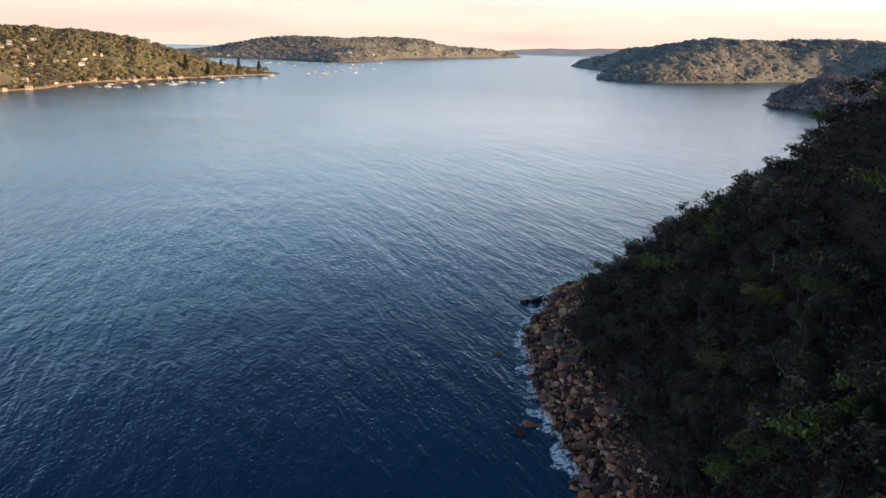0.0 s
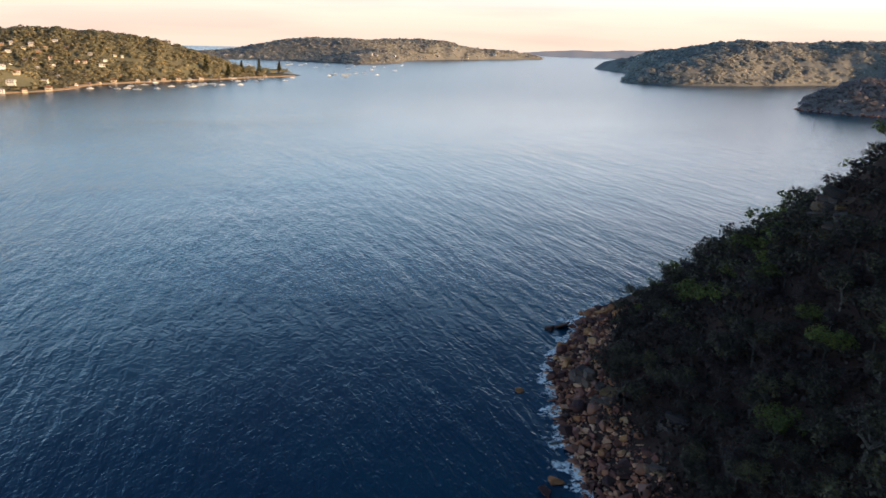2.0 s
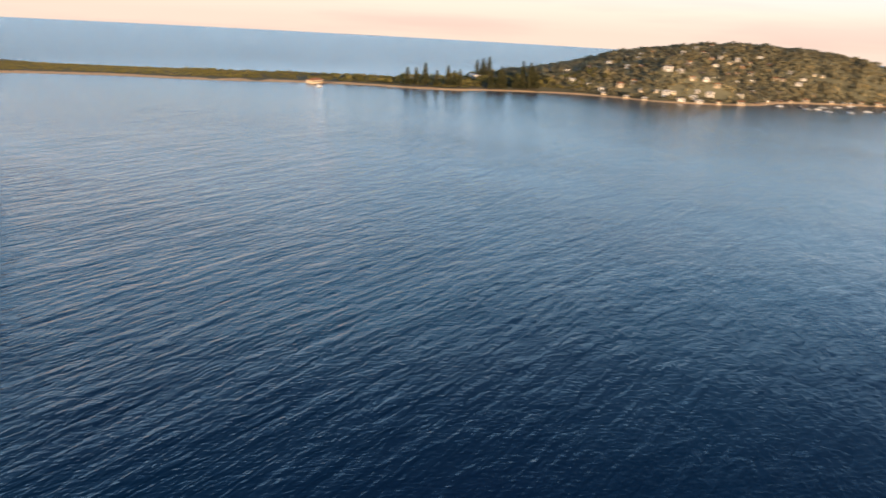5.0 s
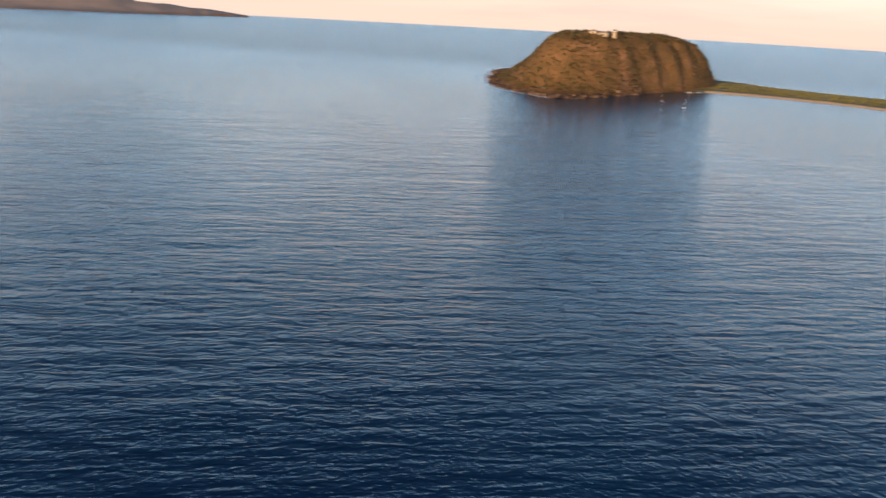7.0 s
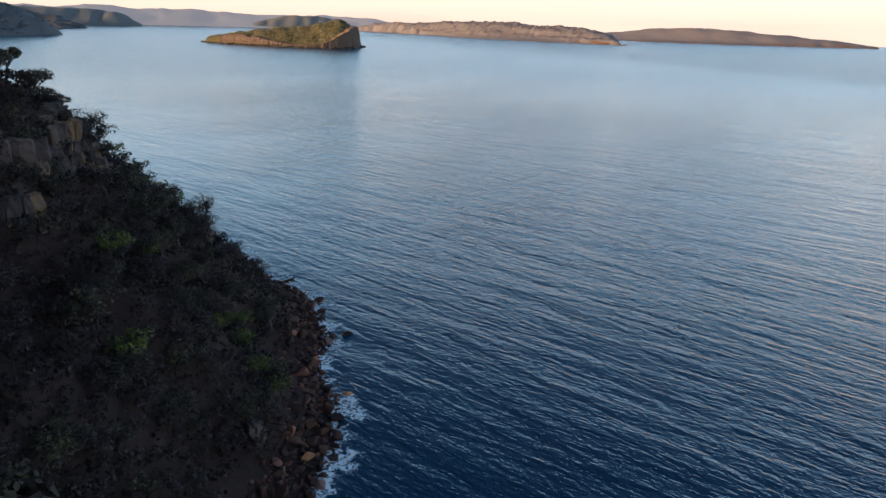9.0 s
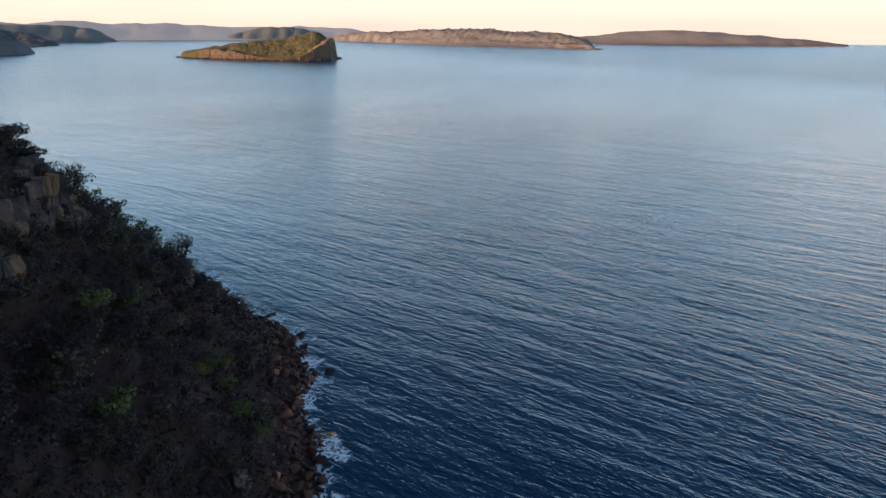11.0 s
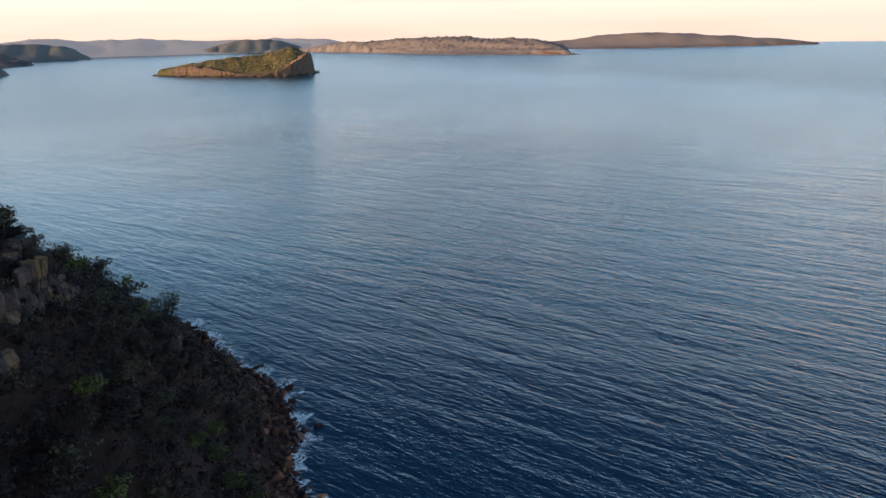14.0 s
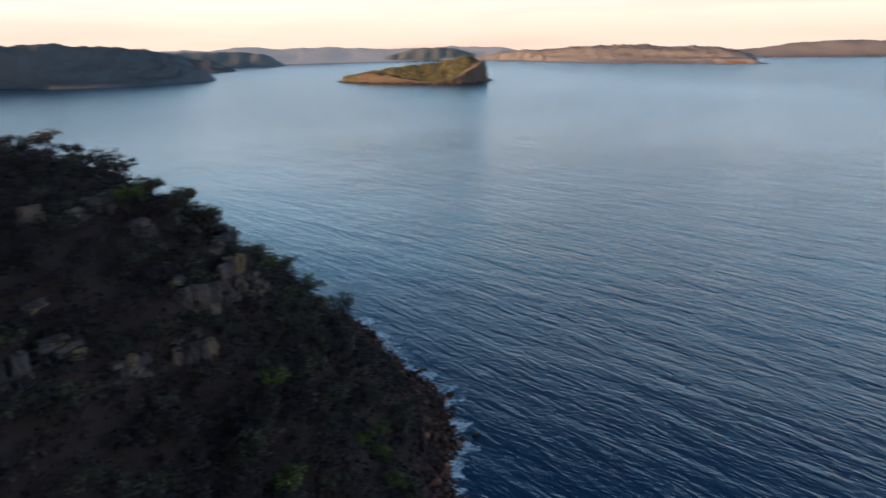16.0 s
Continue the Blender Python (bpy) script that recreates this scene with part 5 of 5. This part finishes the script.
SPAR = plain_material("aluminium_spar", (0.60, 0.60, 0.60), 0.4, 0.05, 1.5, 0.6)


def hull_mesh(length, beam, free):
    secs = 9
    v, f = [], []
    for k in range(secs):
        t = k / (secs - 1)
        half = beam / 2 * (1 - (2 * t - 0.85) ** 2 * 0.75 if t > 0.42 else 0.80 + 0.2 * t / 0.42) if k < secs - 1 else 0.04
        x = (t - 0.5) * length
        sheer = free * (0.9 + 0.35 * t * t)
        v += [(x, -half, sheer), (x - 0.02 * length * t, -half * 0.75, -0.1), (x - 0.03 * length * t, 0, -0.45), (x - 0.02 * length * t, half * 0.75, -0.1), (x, half, sheer)]
        if k:
            o = (k - 1) * 5
            f += [(o + i, o + 5 + i, o + 6 + i, o + 1 + i) for i in range(4)]
            f.append((o + 4, o + 9, o + 5, o))
    f += [(0, 1, 2, 3, 4)]
    return v, f


def yacht(length, hull, label):
    t = thing("sailing_boat", label, "boat", "moored boats")
    part("hull", hull_mesh(length, length * 0.3, 1.0), hull, t)
    cab = box_mesh(-length * 0.12, -length * 0.085, 0.9, length * 0.2, length * 0.085, 1.55)
    c = part("cabin", ([(x * (0.94 if z > 1 else 1), y * (0.8 if z > 1 else 1), z) for x, y, z in cab[0]], cab[1]), HULL, t)
    part("window", box_mesh(-length * 0.08, -length * 0.0865, 1.1, length * 0.14, length * 0.0865, 1.32), PANE, c)
    part("mast", tube([(length * 0.06, 0, 1.0), (length * 0.06, 0, length * 1.25)], [0.12, 0.08], 6), SPAR, t)
    part("boom", tube([(length * 0.06, 0, 2.1), (-length * 0.36, 0, 2.0)], [0.13, 0.13], 6), HULL, t)
    return t


def launch(length, label):
    t = thing("motor_boat", label, "boat", "moored boats")
    part("hull", hull_mesh(length, length * 0.33, 1.2), HULL, t)
    c = part("cabin", box_mesh(-length * 0.2, -length * 0.12, 1.1, length * 0.18, length * 0.12, 2.6), HULL, t)
    part("window", box_mesh(-length * 0.17, -length * 0.122, 1.7, length * 0.182, length * 0.122, 2.3), PANE, c)
    part("canopy", box_mesh(-length * 0.32, -length * 0.13, 2.62, length * 0.2, length * 0.13, 2.74), HULL, t)
    return t


FLEET = [yacht(11, HULL, "white moored sailing boat with bare mast"), yacht(9, DARK_HULL, "dark-hulled moored sailing boat with bare mast"), launch(10, "white moored motor boat with a cabin"), yacht(13, HULL, "large white moored sailing boat with bare mast")]
rb = np.random.RandomState(12)
for i, (x, y) in enumerate(BOAT_SPOTS):
    copy_thing(FLEET[(0, 2, 3, 0, 2, 1)[i % 6]], pose(x, y, 0, 0, 0, 200 + rb.uniform(-25, 25)))
line = np.array([(-640, 1150), (-520, 1400), (-390, 1640), (-330, 1800)], float)
for i in range(26):
    f = rb.uniform(0, 3)
    k = min(int(f), 2)
    p = line[k] + (line[k + 1] - line[k]) * (f - k)
    copy_thing(FLEET[rb.randint(4)], pose(p[0] + rb.uniform(45, 150), p[1] + rb.uniform(-10, 60), 0, 0, 0, 200 + rb.uniform(-25, 25)))
for i in range(22):
    copy_thing(FLEET[rb.randint(4)], pose(rb.uniform(-780, -180), rb.uniform(2000, 2380), 0, 0, 0, 200 + rb.uniform(-25, 25)))
copy_thing(FLEET[1], pose(-952, 66, 0, 0, 0, 150))
copy_thing(FLEET[1], pose(-897, 90, 0, 0, 0, 160))
copy_thing(FLEET[2], pose(-926, 528, 0, 0, 0, 100))
for t in FLEET:
    for c in t.children_recursive:
        bpy.data.objects.remove(c)
    bpy.data.objects.remove(t)


# ---- lighthouse and other buildings ----
STONE_WALL = plain_material("pale_sandstone_blocks", (0.42, 0.33, 0.24), 0.85, 0.2, 0.8)
lz = float(HEADLAND.height(-1050, -4))
t = thing("lighthouse", "stout stone lighthouse tower with a small lantern on the headland", "lighthouse")
t.location = (-1050, -4, lz)
part("tower", tube([(0, 0, -2), (0, 0, 6.5), (0, 0, 8.6)], [2.9, 2.5, 2.4], 20), STONE_WALL, t)
g = part("gallery", tube([(0, 0, 8.6), (0, 0, 8.7), (0, 0, 9.1), (0, 0, 9.15)], [2.4, 3.1, 3.1, 2.6], 20), RAIL, t)
part("railing", joined([tube([(3.0 * math.cos(i * 0.5236), 3.0 * math.sin(i * 0.5236), 9.1), (3.0 * math.cos(i * 0.5236), 3.0 * math.sin(i * 0.5236), 10.1)], [0.05, 0.05], 4) for i in range(12)]), RAIL, g)
la = part("lantern", tube([(0, 0, 9.1), (0, 0, 11.6)], [1.6, 1.6], 12), PANE, t)
part("dome", tube([(0, 0, 11.6), (0, 0, 12.2), (0, 0, 12.9), (0, 0, 13.4)], [1.85, 1.5, 0.7, 0.1], 12), RAIL, la)
for x, y, w, d, turn in ((-1040, -18, 13, 8, 70), (-1044, -32, 9, 7, 80)):
    t = thing("keepers_cottage", "low stone cottage beside the lighthouse", "house")
    part("wall", box_mesh(-w / 2, -d / 2, -2, w / 2, d / 2, 3.2), STONE_WALL, t)
    part("roof", hip_roof(w, d, 3.2, 1.8, 0.5, w * 0.25), ROOFS[1], t)
    for i in (-1, 1):
        part("window", box_mesh(i * w * 0.25 - 0.6, -d / 2 - 0.06, 1.0, i * w * 0.25 + 0.6, -d / 2 + 0.02, 2.3), PANE, t)
    part("chimney", box_mesh(w * 0.2, -0.5, 3.4, w * 0.2 + 1, 0.5, 5.6), STONE_WALL, t)
    t.matrix_world = pose(x, y, float(HEADLAND.height(x, y)) + 0.4, 0, 0, turn)
t = thing("boatshed_cafe", "low pale timber building with a jetty on the beach", "building")
part("wall", box_mesh(-14, -6, -1.5, 14, 6, 3.4), WALLS[1], t)
part("roof", hip_roof(28, 12, 3.4, 2.4, 0.8, 9), ROOFS[2], t)
for i in range(5):
    part("window", box_mesh(-11.5 + i * 5.5 - 1, -6.08, 0.9, -11.5 + i * 5.5 + 1, -5.98, 2.6), PANE, t)
j = part("jetty", box_mesh(2, -34, 0.9, 5, -6.003, 1.2), WALLS[2], t)
for i in range(6):
    for s in (2.2, 4.8):
        part("pile", tube([(s, -8 - i * 5, -3), (s, -8 - i * 5, 1.6)], [0.16, 0.16], 6), WALLS[2], j)
t.matrix_world = pose(-978, 548, 1.6, 0, 0, 119)
t = thing("long_pavilion", "long low pavilion with a flat white roof behind the pines", "building")
part("wall", box_mesh(-19, -5, -2, 19, 5, 4.2), WALLS[3], t)
part("roof", box_mesh(-20.5, -6.5, 4.203, 20.5, 6.5, 4.9), WALLS[0], t)
for i in range(7):
    part("window", box_mesh(-17 + i * 5.2, -5.08, 0.8, -13.4 + i * 5.2, -4.98, 3.2), PANE, t)
t.matrix_world = pose(-948, 828, float(PENINSULA.height(-948, 828)) + 3.0, 0, 0, 145)
for x, y, w in ((-1130, 122, 12), (-1118, 108, 9)):
    t = thing("boatshed", "small weathered boatshed above the beach", "shed")
    part("wall", box_mesh(-w / 2, -3, -1.5, w / 2, 3, 2.6), WALLS[1], t)
    part("roof", hip_roof(w, 6, 2.6, 1.4, 0.4, w * 0.3), ROOFS[0], t)
    part("door", box_mesh(-1.4, -3.08, 0, 1.4, -2.98, 2.2), WALLS[2], t)
    t.matrix_world = pose(x, y, float(np.maximum(PENINSULA.height(x, y), HEADLAND.height(x, y))) + 0.6, 0, 0, 120)


# ---- sandstone outcrops of the near slope ----
def block_mesh(seed):
    """A squared sandstone block with worn arrises and uneven beds."""
    r = np.random.RandomState(seed)
    bm = bmesh.new()
    bmesh.ops.create_cube(bm, size=2.0)
    bmesh.ops.subdivide_edges(bm, edges=bm.edges[:], cuts=3, use_grid_fill=True)
    size = Vector((r.uniform(0.85, 1.1), r.uniform(0.95, 1.35), r.uniform(0.62, 0.85)))
    for v in bm.verts:
        c = v.co.copy()
        l = (abs(c.x) ** 12 + abs(c.y) ** 12 + abs(c.z) ** 12) ** (1 / 12)
        c = c / l * (1 + 0.30 * noise.noise(c * 1.4 + Vector((seed * 5.3, 1, 2))) + 0.14 * noise.noise(c * 4.1 + Vector((seed * 2.7, 5, 3)))) - Vector((0.10 if abs(c.z - 0.5) < 0.1 else 0, 0, 0)) * c.x
        v.co = Vector((c.x * size.x, c.y * size.y, c.z * size.z))
    return bm


BLOCKS = []
for k in range(6):
    me = bpy.data.meshes.new("rock_block")
    bm = block_mesh(400 + k)
    bm.to_mesh(me)
    bm.free()
    me.materials.append(CLIFF)
    BLOCKS.append(me)


def outcrop(x, y, width, height, turn, seed, label, lift=0.0, block=2.6, upright=False):
    """Bedded blocks stacked into a broken face; turn is the way that it looks, in degrees from +x."""
    r = np.random.RandomState(seed)
    t = thing("sandstone_outcrop", label, "rock", "outcrops on the near slope")
    base = float(near_height(x, y)) + lift
    t.matrix_world = pose(x, y, base, 0, 0, turn)
    z0, step = -1.5, 0.0
    while z0 < height:
        bed = block * (r.uniform(1.0, 1.9) if upright else r.uniform(0.45, 1.15))
        half = width / 2 * (1 - 0.45 * max(z0, 0) / height)
        y0, step = -half + r.uniform(-1, 1), step + (r.uniform(-0.2, 0.4) if upright else r.uniform(-0.35, 0.75))
        while y0 < half:
            wide, deep = block * (r.uniform(0.45, 1.1) if upright else r.uniform(0.6, 2.2)), block * r.uniform(0.9, 1.3)
            if r.uniform() < 0.93:
                ob = new("rock_block", BLOCKS[r.randint(6)])
                ob.parent = t
                ob.matrix_basis = Matrix.LocRotScale((-step - deep * 0.5 + r.uniform(-1.0, 0.5) * block * 0.35, y0 + wide / 2, z0 + bed / 2 + r.uniform(-0.25, 0.25)),
                                                     Euler((r.uniform(-0.2, 0.2), r.uniform(-0.2, 0.2), r.uniform(-0.5, 0.5))), (deep * 0.62, wide * 0.56, bed * 0.78))
            y0 += wide
        z0 += bed * 0.97
    return t


for k, (x, y, w, h, turn, label, lift, block) in enumerate(OUTCROPS):
    outcrop(x, y, w, h, turn, 700 + k, label, lift, block, h >= 5 and y < 0)
